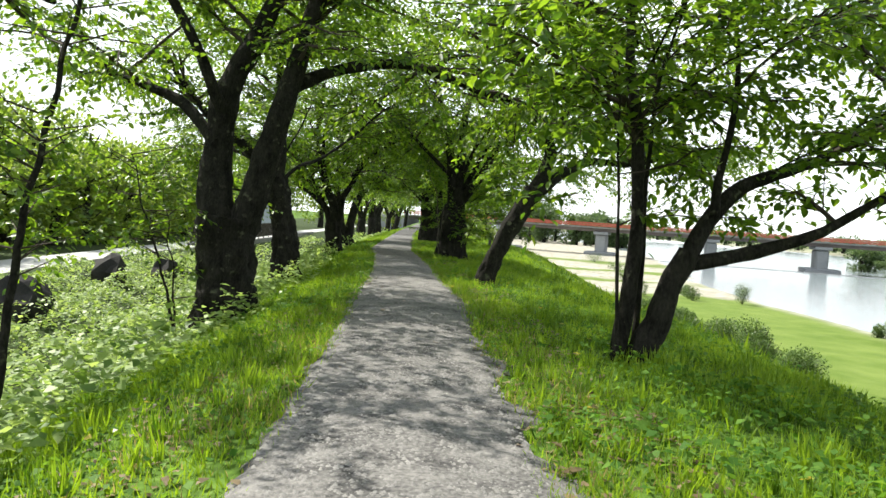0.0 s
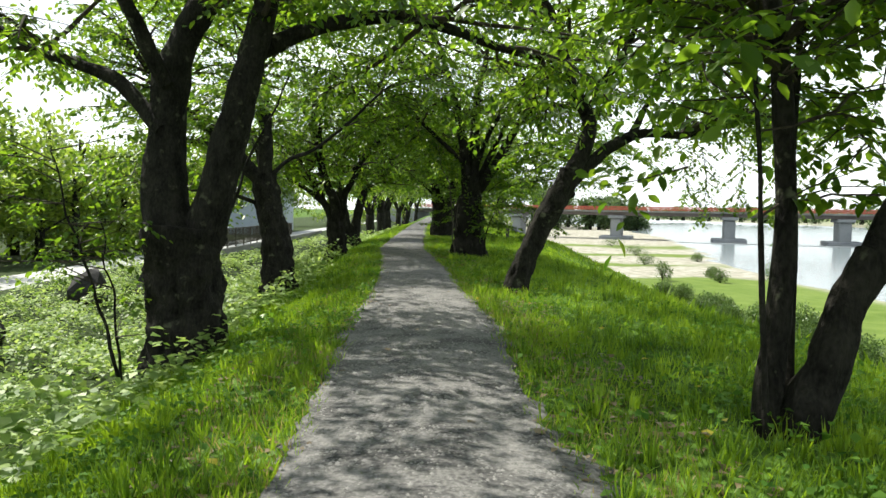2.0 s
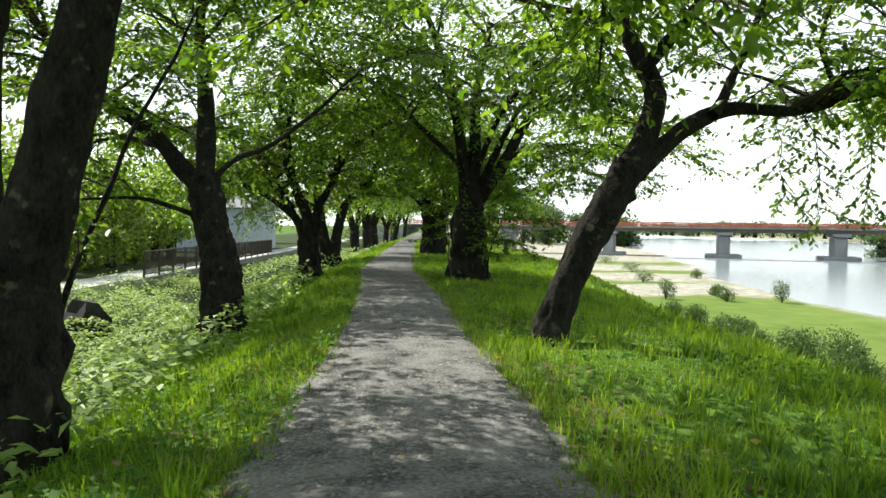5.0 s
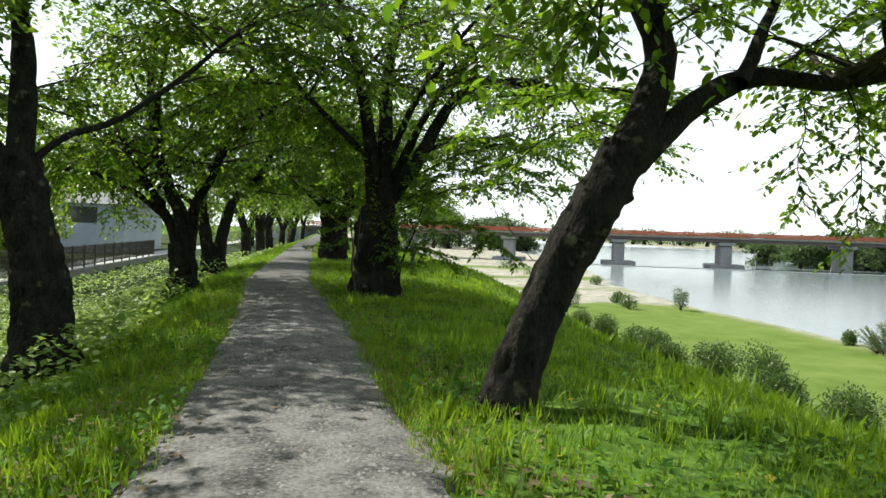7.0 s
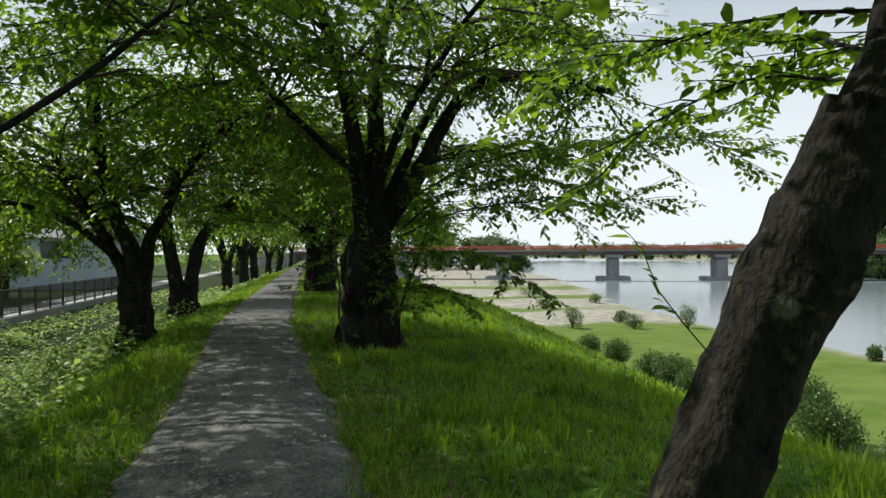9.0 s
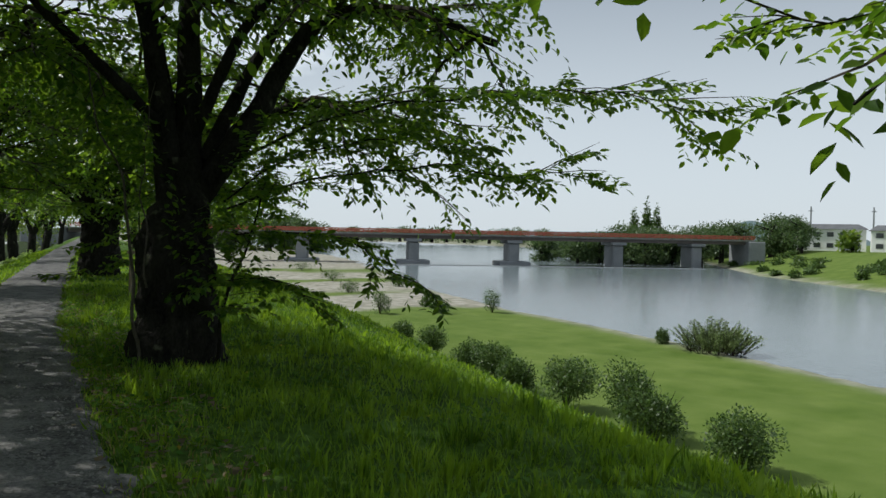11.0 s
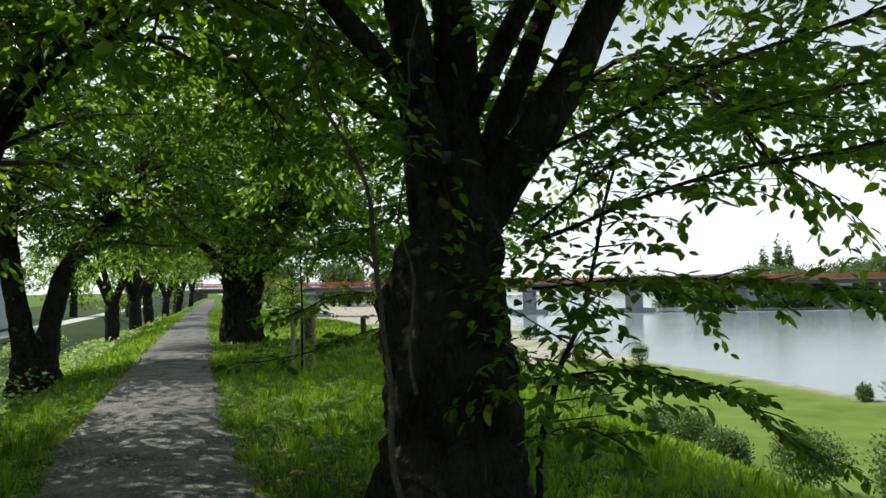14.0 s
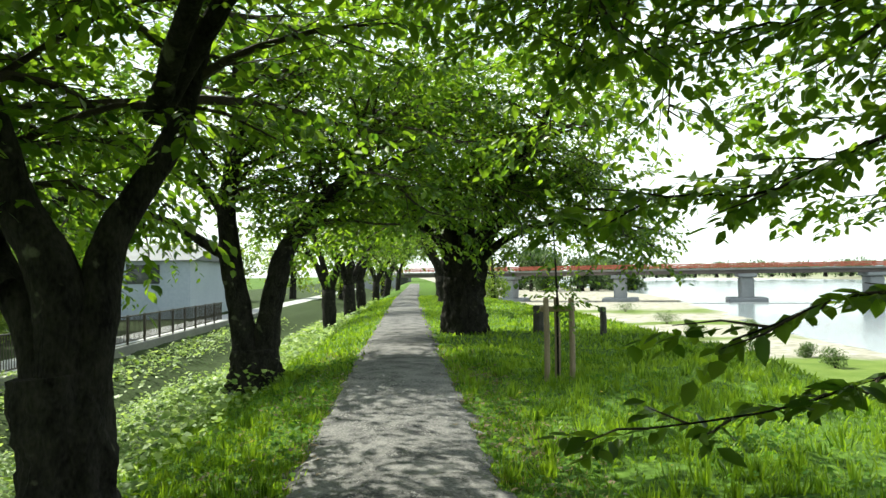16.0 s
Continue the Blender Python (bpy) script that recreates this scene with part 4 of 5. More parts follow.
def bush(x, y, w, h, label, seed, n=4600, leaf=0.11, material=SHRUB, group="shrubs on the embankment slope"):
    rng = np.random.default_rng(seed)
    z = float(land(x, y))
    t = empty_at("bush", x, y, z, label, "shrub", group)
    v, f = [], []
    for k in range(6):
        a = k * 1.05 + rng.uniform(0, 0.6)
        tip = np.array((x + 0.32 * w * math.cos(a), y + 0.32 * w * math.sin(a), z + h * rng.uniform(0.5, 0.85)))
        p, r = smooth_line([(x, y, z - 0.1), (x + 0.1 * w * math.cos(a), y + 0.1 * w * math.sin(a), z + h * 0.3), tip], [0.03, 0.022, 0.008], 0.25)
        tube(p, r, 4, 0, v, f)
    mesh_object("stem", v, f, TWIG, t)
    cl = []
    for k in range(9):
        a, q = rng.uniform(0, 6.28), rng.uniform(0.05, 0.26)
        rr = rng.uniform(0.24, 0.34)
        cl.append((x + w * q * math.cos(a), y + w * q * math.sin(a), z + h * rng.uniform(0.2, 0.62), w * rr, w * rr, h * rr * 1.05))
    finish("foliage", cloud_mesh("foliage", cl, n, leaf, rng), material, t)
    return t


SLOPE = "round clipped evergreen shrub low on the grassy slope"
for i, (x, y, w, h) in enumerate([(17.0, 32.0, 2.3, 1.8), (17.0, 35.2, 2.6, 2.0), (17.3, 36.6, 2.2, 2.5), (17.0, 39.7, 2.5, 2.0), (16.8, 42.4, 2.0, 1.6), (17.0, 44.7, 2.0, 1.8),
                                  (17.0, 47.0, 1.7, 1.8), (17.2, 51.5, 1.8, 1.8), (17.4, 56.0, 1.6, 1.5)]):
    bush(x, y, w, h, SLOPE, 200 + i)
for i, (x, y, w, h) in enumerate([(23.2, 73.5, 1.9, 2.2), (28.3, 72.6, 1.9, 1.5), (33.4, 72.8, 2.0, 2.4), (30.0, 79.0, 1.6, 1.3), (34.3, 53.2, 1.1, 1.1), (28, 95, 3.0, 1.8), (33, 116, 4.0, 2.0), (38, 104, 2.0, 1.4), (37, 146, 5.0, 2.2)]):
    bush(x, y, w, h, "dark shrub standing alone on the river flat", 230 + i, n=1500, leaf=0.13, group="shrubs on the river flat")
# willow clump of upright shoots at the water's edge
rng = np.random.default_rng(77)
t = empty_at("willow_bush", 35.2, 49.6, -5.0, "grey-green willow clump of upright shoots at the waterline", "shrub")
v, f, P, D, L = [], [], [], [], []
for k in range(210):
    a, q = rng.uniform(0, 6.28), rng.uniform(0, 1) ** 0.5
    b0 = np.array((35.2 + 1.6 * q * math.cos(a), 49.6 + 1.6 * q * math.sin(a), -5.05))
    d = unit(np.array((0.75 * math.cos(a) * q, 0.75 * math.sin(a) * q, 1.0)) + rng.normal(0, 0.2, 3))
    ln = rng.uniform(1.0, 2.3) * (1.1 - 0.35 * q)
    tube(np.array([b0, b0 + d * ln * 0.5, b0 + d * ln]), [0.025, 0.015, 0.005], 3, 0, v, f)
    P.append(b0 + d * ln * 0.15)
    D.append(d)
    L.append(ln * 0.9)
tagged(mesh_object("stem", v, f, TWIG, t), kind="stuff")
WILLOW = leafy("willow_leaf", (0.07, 0.11, 0.035), (0.16, 0.21, 0.08), glow=0.3)
me, _ = leaves_on("foliage", np.array(P), np.array(D), np.array(L), 0.03, 0.15, rng, droop=0.1, shape=DIAMOND, quads=DIAMOND_FACES)
finish("foliage", me, WILLOW, t)


def wood_tree(x, y, h, w, seed, label, group, leaf=0.35, n=1500, conifer=False, material=LEAF_FAR, base=None):
    rng = np.random.default_rng(seed)
    z = float(land(x, y)) if base is None else base
    t = empty_at("cedar_tree" if conifer else "broadleaf_tree", x, y, z, label, "tree", group)
    p, r = smooth_line([(x, y, z - 0.3), (x + 0.1, y, z + h * 0.35), (x, y + 0.1, z + h * 0.8)], [w * 0.06, w * 0.045, w * 0.015], h / 8)
    v, f = tube(p, r, 7, 0.15)
    for k in range(5):
        a = k * 1.3 + rng.uniform(0, 1)
        b0 = p[int(len(p) * rng.uniform(0.4, 0.8))]
        tube(np.array([b0, b0 + np.array((math.cos(a) * w * 0.3, math.sin(a) * w * 0.3, h * 0.14))]), [w * 0.02, w * 0.006], 4, 0, v, f)
    mesh_object("trunk", v, f, BARK, t)
    cl = []
    if conifer:
        for k in range(10):
            q = k / 9
            cl.append((x + rng.normal(0, w * 0.04), y + rng.normal(0, w * 0.04), z + h * (0.15 + 0.8 * q), w * 0.5 * (1.05 - q), w * 0.5 * (1.05 - q), h * 0.09))
    else:
        for k in range(13):
            a, q = rng.uniform(0, 6.28), rng.uniform(0.05, 0.36)
            rr = rng.uniform(0.14, 0.26)
            cl.append((x + w * q * math.cos(a), y + w * q * math.sin(a), z + h * rng.uniform(0.12, 0.82), w * rr, w * rr, h * rr * 0.8))
    finish("crown", cloud_mesh("crown", cl, n, leaf, rng, shell=0.7), material, t)
    return t


# thicket beyond the lane
rng = np.random.default_rng(5)
for i, y in enumerate(np.arange(10, 71, 3.4)):
    x = -17.6 + rng.uniform(-0.9, 0.6)
    wood_tree(x, y + rng.uniform(-0.8, 0.8), rng.uniform(4.6, 7.6), rng.uniform(4.2, 5.4), 300 + i, "leafy roadside thicket tree in full summer leaf", "thicket along the lane", leaf=0.32, n=2600)
    wood_tree(x - 3.6, y + rng.uniform(0.5, 2.5), rng.uniform(6.5, 9.5), 5.6, 700 + i, "leafy roadside thicket tree in full summer leaf", "thicket along the lane", leaf=0.42, n=1500)
for i, (x, y, h) in enumerate([(-27, 40, 7), (-30, 62, 8), (-26, 90, 8), (-24, 104, 8), (-31, 25, 7), (-21, 118, 9), (-15, 126, 9), (-9, 133, 9), (8, 128, 9), (-3, 136, 9), (14, 140, 9)]):
    wood_tree(x, y, h, h * 0.95, 340 + i, "tall broadleaf tree behind the lane", "trees behind the lane", leaf=0.5, n=1800)

# ---- river bridge ----
BR = Matrix.Translation((61.3, 186, 0)) @ Matrix.Rotation(radians(-19.6), 4, "Z")
bridge = new("road_bridge")
bridge.matrix_basis = BR
tagged(bridge, "long girder road bridge with red railings on concrete piers", "bridge")


def bridge_block(name, lo, hi, material, parent=None, bevel=0.05, label=""):
    return block(name, lo, hi, material, parent or bridge, bevel, label, BR)


bridge_block("girder", (-66, -3.2, 0.95), (101, 3.2, 1.75), STEEL_DARK, label="dark red-brown steel girder")
bridge_block("deck", (-66, -4.4, 1.75), (101, 4.4, 2.15), CONCRETE, label="grey concrete deck edge")
for sy in (-4.3, 4.3):
    bm = bmesh.new()
    for z in (2.45, 2.75, 3.1):
        box(bm, (-66, sy - 0.06, z - 0.09), (101, sy + 0.06, z + 0.09), 0, BR)
    for k in range(84):
        box(bm, (-66 + k * 2, sy - 0.07, 2.15), (-65.85 + k * 2, sy + 0.07, 3.1), 0, BR)
    part("railing", bm, STEEL_RED, bridge, "weathered red steel railing")
for u in (-38, -12.5, 14.1, 38.8, 65.3, 86.0):
    bm = bmesh.new()
    box(bm, (u - 1.35, -3.4, -5.6), (u + 1.35, 3.4, 0.2), 0.3, BR)
    box(bm, (u - 1.9, -4.2, 0.2), (u + 1.9, 4.2, 0.95), 0.15, BR)
    pier = part("pier", bm, PIER, bridge, "grey concrete pier")
    if u < 60:
        bridge_block("footing", (u - 3.9, -5.0, -6.0), (u + 3.9, 5.0, -4.2), PIER, pier, 0.2, "dark wet concrete footing")
bridge_block("abutment", (99, -5, -6), (103.5, 5, 1.75), PIER, bevel=0.2)
bridge_block("abutment", (-74, -6, -4), (-65, 6, 1.75), PIER, bevel=0.2)
weir = block("weir", (-5, -12.0, -5.4), (84, -11.2, -4.98), PIER, bevel=0.05, m=BR)
tagged(weir, "low concrete sill across the river below the bridge", "weir")


# ---- far bank ----
rng = np.random.default_rng(8)


def polar(bearing, dist, ox=0.8, oy=18.0):
    a = radians(bearing)
    return ox + dist * math.sin(a), oy + dist * math.cos(a)


for i in range(44):
    b = rng.uniform(34, 53)
    x, y = polar(b, rng.uniform(205, 275))
    h = rng.uniform(9.5, 13.5) * (1.0 if b > 38 else 0.75)
    wood_tree(x, y, h, h * 1.3, 400 + i, "broadleaf tree in the wood beyond the bridge", "wood beyond the bridge", leaf=0.75, n=2400, material=FAR_WOOD)
for i, (b, d, h) in enumerate([(41.3, 262, 19), (42.3, 255, 22), (43.0, 262, 20)]):
    x, y = polar(b, d)
    wood_tree(x, y, h, 7.5, 450 + i, "tall dark cedar standing above the wood", "cedars beyond the bridge", leaf=0.95, n=2600, conifer=True, material=SHRUB)
for i in range(26):
    b = rng.uniform(4, 17)
    x, y = polar(b, rng.uniform(270, 330))
    h = (12 + 13 * (17 - b) / 13) * rng.uniform(0.85, 1.1)
    wood_tree(x, y, h, 12, 470 + i, "broadleaf tree on the wooded rise upstream", "wooded rise upstream", leaf=1.2, n=1200, material=FAR_WOOD)
for i in range(22):
    b = 17 + i * 1.0 + rng.uniform(-0.4, 0.4)
    x, y = polar(b, rng.uniform(560, 640))
    wood_tree(x, y, rng.uniform(9, 13), 26, 500 + i, "far tree in the line upstream", "far tree line", leaf=1.7, n=800, base=-3.0, material=FAR_WOOD)
for i in range(10):
    x, y = polar(56 + i * 3.2, rng.uniform(190, 260))
    wood_tree(x, y, rng.uniform(4, 7), 7, 530 + i, "small tree on the far bank road", "trees on the far bank", leaf=1.1, n=500)
for i in range(26):
    x, y = polar(rng.uniform(30, 62), 1)
    y = rng.uniform(60, 175)
    x = float(far_shore(y)) + rng.uniform(2, 24)
    bush(x, y, rng.uniform(2, 5), rng.uniform(0.8, 1.8), "scrubby green bush on the far bank", 560 + i, n=260, leaf=0.6, group="scrub on the far bank")


def hill(name, bearing, dist, width, height, label):
    x, y = polar(bearing, dist)
    bm = bmesh.new()
    bmesh.ops.create_grid(bm, x_segments=30, y_segments=12, size=1)
    for q in bm.verts:
        a, c = q.co.x, q.co.y
        hh = height * max(0, 1 - a * a) ** 0.8 * max(0, 1 - c * c) * (0.8 + 0.35 * noise.noise(Vector((a * 3 + bearing, c * 2, 0))))
        q.co = Vector((x, y, -3)) + Matrix.Rotation(-radians(bearing), 3, "Z") @ Vector((a * width, c * width * 0.5, hh))
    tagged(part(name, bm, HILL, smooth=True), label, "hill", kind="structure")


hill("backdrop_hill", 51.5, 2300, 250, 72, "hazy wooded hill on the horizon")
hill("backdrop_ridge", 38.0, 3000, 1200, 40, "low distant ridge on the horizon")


def house(bearing, dist, w, d, h, turn, label, storeys=2):
    x, y = polar(bearing, dist)
    z = float(land(x, y))
    t = new("house")
    m = Matrix.Translation((x, y, z)) @ Matrix.Rotation(radians(turn), 4, "Z")
    t.matrix_basis = m
    tagged(t, label, "house", "houses on the far bank")
    block("wall", (-w / 2, -d / 2, -0.5), (w / 2, d / 2, h), WALL_W, t, 0.05, m=m)
    bm = bmesh.new()
    vs = [bm.verts.new(m @ Vector(q)) for q in ((-w / 2 - 0.6, -d / 2 - 0.6, h), (w / 2 + 0.6, -d / 2 - 0.6, h), (w / 2 + 0.6, d / 2 + 0.6, h), (-w / 2 - 0.6, d / 2 + 0.6, h),
                                                (-w / 2 + 1.4, 0, h + 1.5), (w / 2 - 1.4, 0, h + 1.5))]
    for q in ((0, 1, 5, 4), (2, 3, 4, 5), (1, 2, 5), (3, 0, 4), (3, 2, 1, 0)):
        bm.faces.new([vs[k] for k in q])
    part("roof", bm, ROOF, t)
    for s in range(storeys):
        for k in range(int(w // 3.2)):
            cx = -w / 2 + 1.9 + k * 3.2
            zb = 0.9 + s * h / storeys
            win = block("window", (cx - 0.85, -d / 2 - 0.06, zb), (cx + 0.85, -d / 2 + 0.02, zb + 1.3), ROOF, t, 0.02, m=m)
            block("pane", (cx - 0.75, -d / 2 - 0.09, zb + 0.1), (cx + 0.75, -d / 2 - 0.065, zb + 1.2), GLASS, win, 0, m=m)
    return t


GLASS = surface("dark_window_glass", (0.03, 0.035, 0.04), (0.06, 0.065, 0.07), rough=0.1, spec=0.6, bump=0.0)
house(54.6, 232, 17, 8, 6.0, -50, "white two-storey house with grey roof above the far bank")
house(52.0, 262, 12, 8, 5.2, -48, "pale two-storey house among trees above the far bank")
house(58.6, 225, 12, 8, 5.6, -56, "white house with grey roof beside the bank road")
for i, (b, d) in enumerate([(53.4, 245), (57.2, 250)]):
    x, y = polar(b, d)
    z = float(land(x, y))
    t = empty_at("utility_pole", x, y, z, "grey utility pole with crossarm above the houses", "pole", "utility poles")
    mesh_object("pole", *tube(np.array([(x, y, z - 0.3), (x, y, z + 7), (x, y, z + 13)]), [0.28, 0.24, 0.2], 6), PIER, t)
    block("crossarm", (x - 1.0, y - 0.1, z + 11.6), (x + 1.0, y + 0.1, z + 11.85), PIER, t)
# pale shed beyond the lane
x, y, z = -20.6, 88.5, -1.4
t = empty_at("warehouse", x, y, z, "pale blue-grey metal shed behind the lane", "building")
SHED = surface("pale_blue_metal", (0.27, 0.32, 0.38), (0.38, 0.43, 0.49), scale=0.3, fine=5, rough=0.5)
block("wall", (x - 5, y - 8, z - 0.3), (x + 5, y + 8, z + 4.3), SHED, t)
bm = bmesh.new()
vs = [bm.verts.new(q) for q in ((x - 5.5, y - 8.5, z + 4.3), (x + 5.5, y - 8.5, z + 4.3), (x + 5.5, y + 8.5, z + 4.3), (x - 5.5, y + 8.5, z + 4.3), (x - 5.5, y, z + 5.8), (x + 5.5, y, z + 5.8))]
for q in ((0, 1, 5, 4), (2, 3, 4, 5), (1, 2, 5), (3, 0, 4), (3, 2, 1, 0)):
    bm.faces.new([vs[k] for k in q])
part("roof", bm, ROOF, t)
for k in range(2):
    block("window", (x - 3.6 + k * 4, y - 8.07, z + 2.6), (x - 1.2 + k * 4, y - 7.98, z + 4.0), GLASS, t, 0.02)

# ---- ditch wall and railing ----
bm = bmesh.new()
box(bm, (-11.62, 42, -3.0), (-11.4, 92, -1.2), 0.03)
tagged(part("ditch_wall", bm, CONCRETE), "stained concrete retaining wall of the ditch", "wall", kind="structure")
bm = bmesh.new()
box(bm, (-6.2, 42, -3.0), (-5.9, 92, -1.75), 0.03)
tagged(part("ditch_kerb", bm, CONCRETE), "low concrete edge of the ditch", "wall", kind="structure")
for k in range(15):
    y = 43.3 + k * 2.0
    rl = empty_at("railing_panel", -11.52, y, -1.2, "brown metal railing panel on the ditch wall", "railing", "railing along the lane")
    block("post", (-11.56, y - 0.04, -1.21), (-11.48, y + 0.04, 0.05), RAIL, rl, 0.008)
    block("top_rail", (-11.55, y + 0.04, -0.04), (-11.49, y + 1.96, 0.02), RAIL, rl, 0.01)
    block("bottom_rail", (-11.54, y + 0.04, -1.08), (-11.50, y + 1.96, -1.03), RAIL, rl, 0.006)
    for j in range(12):
        b0 = y + 0.18 + j * 0.148
        block("bar", (-11.53, b0 - 0.013, -1.05), (-11.505, b0 + 0.013, -0.03), RAIL, rl, 0)


# ---- rocks in the ivy ----
def rock(x, y, w, h, seed):
    z = float(land(x, y))
    bm = bmesh.new()
    bmesh.ops.create_icosphere(bm, subdivisions=2, radius=1)
    for q in bm.verts:
        k = 1 + 0.6 * noise.noise(q.co * 1.3 + Vector((seed, 0, 0))) + 0.25 * noise.noise(q.co * 3 + Vector((seed, 5, 0)))
        q.co = Vector((x + q.co.x * w / 2 * k, y + q.co.y * w / 2 * k, z + h * 0.42 + q.co.z * h / 2 * k))
    tagged(part("rock", bm, ROCK, smooth=False), "dark weathered boulder half sunk in the ivy", "rock", "boulders in the ivy")


for i, (x, y, w, h) in enumerate([(-8.2, 20.1, 1.2, 1.25), (-9.6, 28.4, 1.15, 1.2), (-8.1, 29.8, 1.1, 1.05)]):
    rock(x, y, w, h, i * 3.1)


# ---- young stems ----
def sapling(pts, r0, seed, label, twigs=16, leaf=0.10, span=1.0, skin=None):
    rng = np.random.default_rng(seed)
    t = empty_at("sapling", *pts[0], label, "tree", "saplings beside the path")
    p, r = smooth_line(pts, np.linspace(r0, r0 * 0.35, len(pts)), 0.12)
    p = p + np.array([[noise.noise(Vector(q * 2.3 + seed)), noise.noise(Vector(q * 2.3 + seed + 4)), 0] for q in p]) * 0.09
    mesh_object("stem", *tube(p, r, 7, 0.12), skin or BARK, t, True)
    P, D, L = [], [], []
    v, f = [], []
    for k in range(twigs):
        i = rng.integers(int(len(p) * 0.3), len(p))
        a = rng.uniform(0, 6.28)
        d = unit(np.array((math.cos(a), math.sin(a), rng.uniform(0.0, 0.7))))
        ln = rng.uniform(0.5, 1.2) * span
        mesh_object("twig", *tube(np.array([p[i], p[i] + d * ln * 0.5, p[i] + d * ln]), [0.010 * span, 0.007 * span, 0.002], 4), TWIG, t)
        for s in (0.3, 0.5, 0.7, 0.9, 1.0):
            P.append(p[i] + d * ln * s * 0.9)
            D.append(unit(d + rng.normal(0, 0.5, 3)))
            L.append(rng.uniform(0.25, 0.5))
    me, _ = leaves_on("foliage", np.array(P), np.array(D), np.array(L), 0.05, leaf, rng, keep=clear_of_walk)
    finish("foliage", me, LEAF, t)


sapling([(-2.85, 9.3, -1.0), (-2.72, 9.3, 0.4), (-2.5, 9.3, 1.6), (-2.35, 9.35, 2.6), (-2.1, 9.4, 4.2)], 0.045, 31, "slender young tree leaning over the ivy bank", 60)
sapling([(-2.35, 15.75, -0.7), (-2.15, 15.85, 0.6), (-1.9, 16.1, 1.6), (-1.6, 16.3, 2.4), (-1.2, 16.5, 3.3)], 0.035, 32, "thin bare shoot beside the forked tree", 8)
sapling([(-2.95, 14.6, -0.9), (-3.2, 14.6, 0.2), (-3.5, 14.6, 1.0), (-3.75, 14.6, 2.0)], 0.025, 33, "thin leafy shoot at the foot of the forked tree", 16)
sapling([(-3.0, 14.8, -0.9), (-3.05, 14.7, 0.2), (-3.25, 14.7, 1.3)], 0.02, 34, "thin leafy shoot at the foot of the forked tree", 12)
PALE = surface("pale_shoot_bark", (0.02, 0.018, 0.014), (0.12, 0.105, 0.08), scale=14, fine=70, bump=0.8, rough=0.85)
sapling([(1.66, 26.9, 0.0), (1.62, 26.98, 0.8), (1.6, 27.02, 1.4), (1.52, 27.04, 1.9), (1.44, 27.05, 2.3), (1.2, 27.1, 2.75), (1.1, 27.2, 3.6)], 0.021, 35,
        "pale shoot growing up along the massive trunk", 12, 0.1, span=0.3, skin=PALE)
sapling([(1.74, 26.9, 0.9), (1.72, 26.92, 1.55), (1.7, 26.96, 2.2), (1.78, 27.0, 3.2)], 0.012, 36, "thin pale stem on the massive trunk", 7, 0.1, span=0.25, skin=PALE)
sapling([(2.5, 26.95, 0.0), (2.6, 26.9, 0.8), (2.88, 26.85, 1.5), (3.05, 26.85, 2.3)], 0.026, 37, "dark side shoot from the massive tree's foot", 24, span=0.6)


# ---- staked young tree and short posts ----
def stake_post(name, x, y, h, r, material, parent):
    z = float(land(x, y))
    mesh_object(name, *tube(np.array([(x, y, z - 0.2), (x + 0.01, y, z + h * 0.5), (x, y, z + h - 0.03), (x, y, z + h)]), [r, r * 0.97, r * 0.95, r * 0.75], 9, 0.06), material, parent)


t = empty_at("staked_tree", 2.35, 36.8, 0, "newly planted young tree held by wooden stakes", "tree")
for x, y in ((2.17, 36.7), (2.38, 36.95), (2.56, 36.75)):
    stake_post("stake", x, y, 1.22, 0.045, WOOD, t)
block("crossbar", (2.1, 36.78, 0.98), (2.63, 36.85, 1.06), WOOD, t, 0.01)
mesh_object("stem", *tube(np.array([(2.36, 36.82, -0.1), (2.37, 36.83, 1.2), (2.33, 36.85, 2.4)]), [0.02, 0.017, 0.01], 7, 0.1), BARK, t, True)
rng = np.random.default_rng(41)
P = np.array([(2.35, 36.83, z) for z in np.linspace(1.0, 2.4, 26)])
D = unit(rng.normal(0, 1, (26, 3)) * (1, 1, 0.3))
me, _ = leaves_on("foliage", P, D, rng.uniform(0.4, 0.9, 26), 0.05, 0.11, rng)
finish("foliage", me, LEAF, t)
for x, y, h, r in ((3.6, 45.0, 0.75, 0.16), (5.2, 44.6, 0.7, 0.09)):
    p = empty_at("short_post", x, y, float(land(x, y)), "short dark weathered post in the grass", "post", "short posts in the grass")
    stake_post("post", x, y, h, r, POST, p)


# ---- ground plants ----
def scatter(n, x0, x1, y0, y1, rng, weight=None):
    out = []
    while sum(len(q) for q in out) < n:
        y = rng.uniform(0, 1, n * 2) ** 1.25 * (y1 - y0) + y0
        x = rng.uniform(x0, x1, n * 2) + path_mid(y)
        ok = np.ones(len(x), bool) if weight is None else rng.uniform(0, 1, len(x)) < weight(x, y)
        out.append(np.stack([x[ok], y[ok]], -1))
    return np.concatenate(out)[:n]


def patchy(x, y):
    return np.clip(0.62 + 0.5 * np.sin(x * 1.3 + np.sin(y * 0.7) * 2) * np.cos(y * 0.9 + x * 0.6), 0.15, 1)


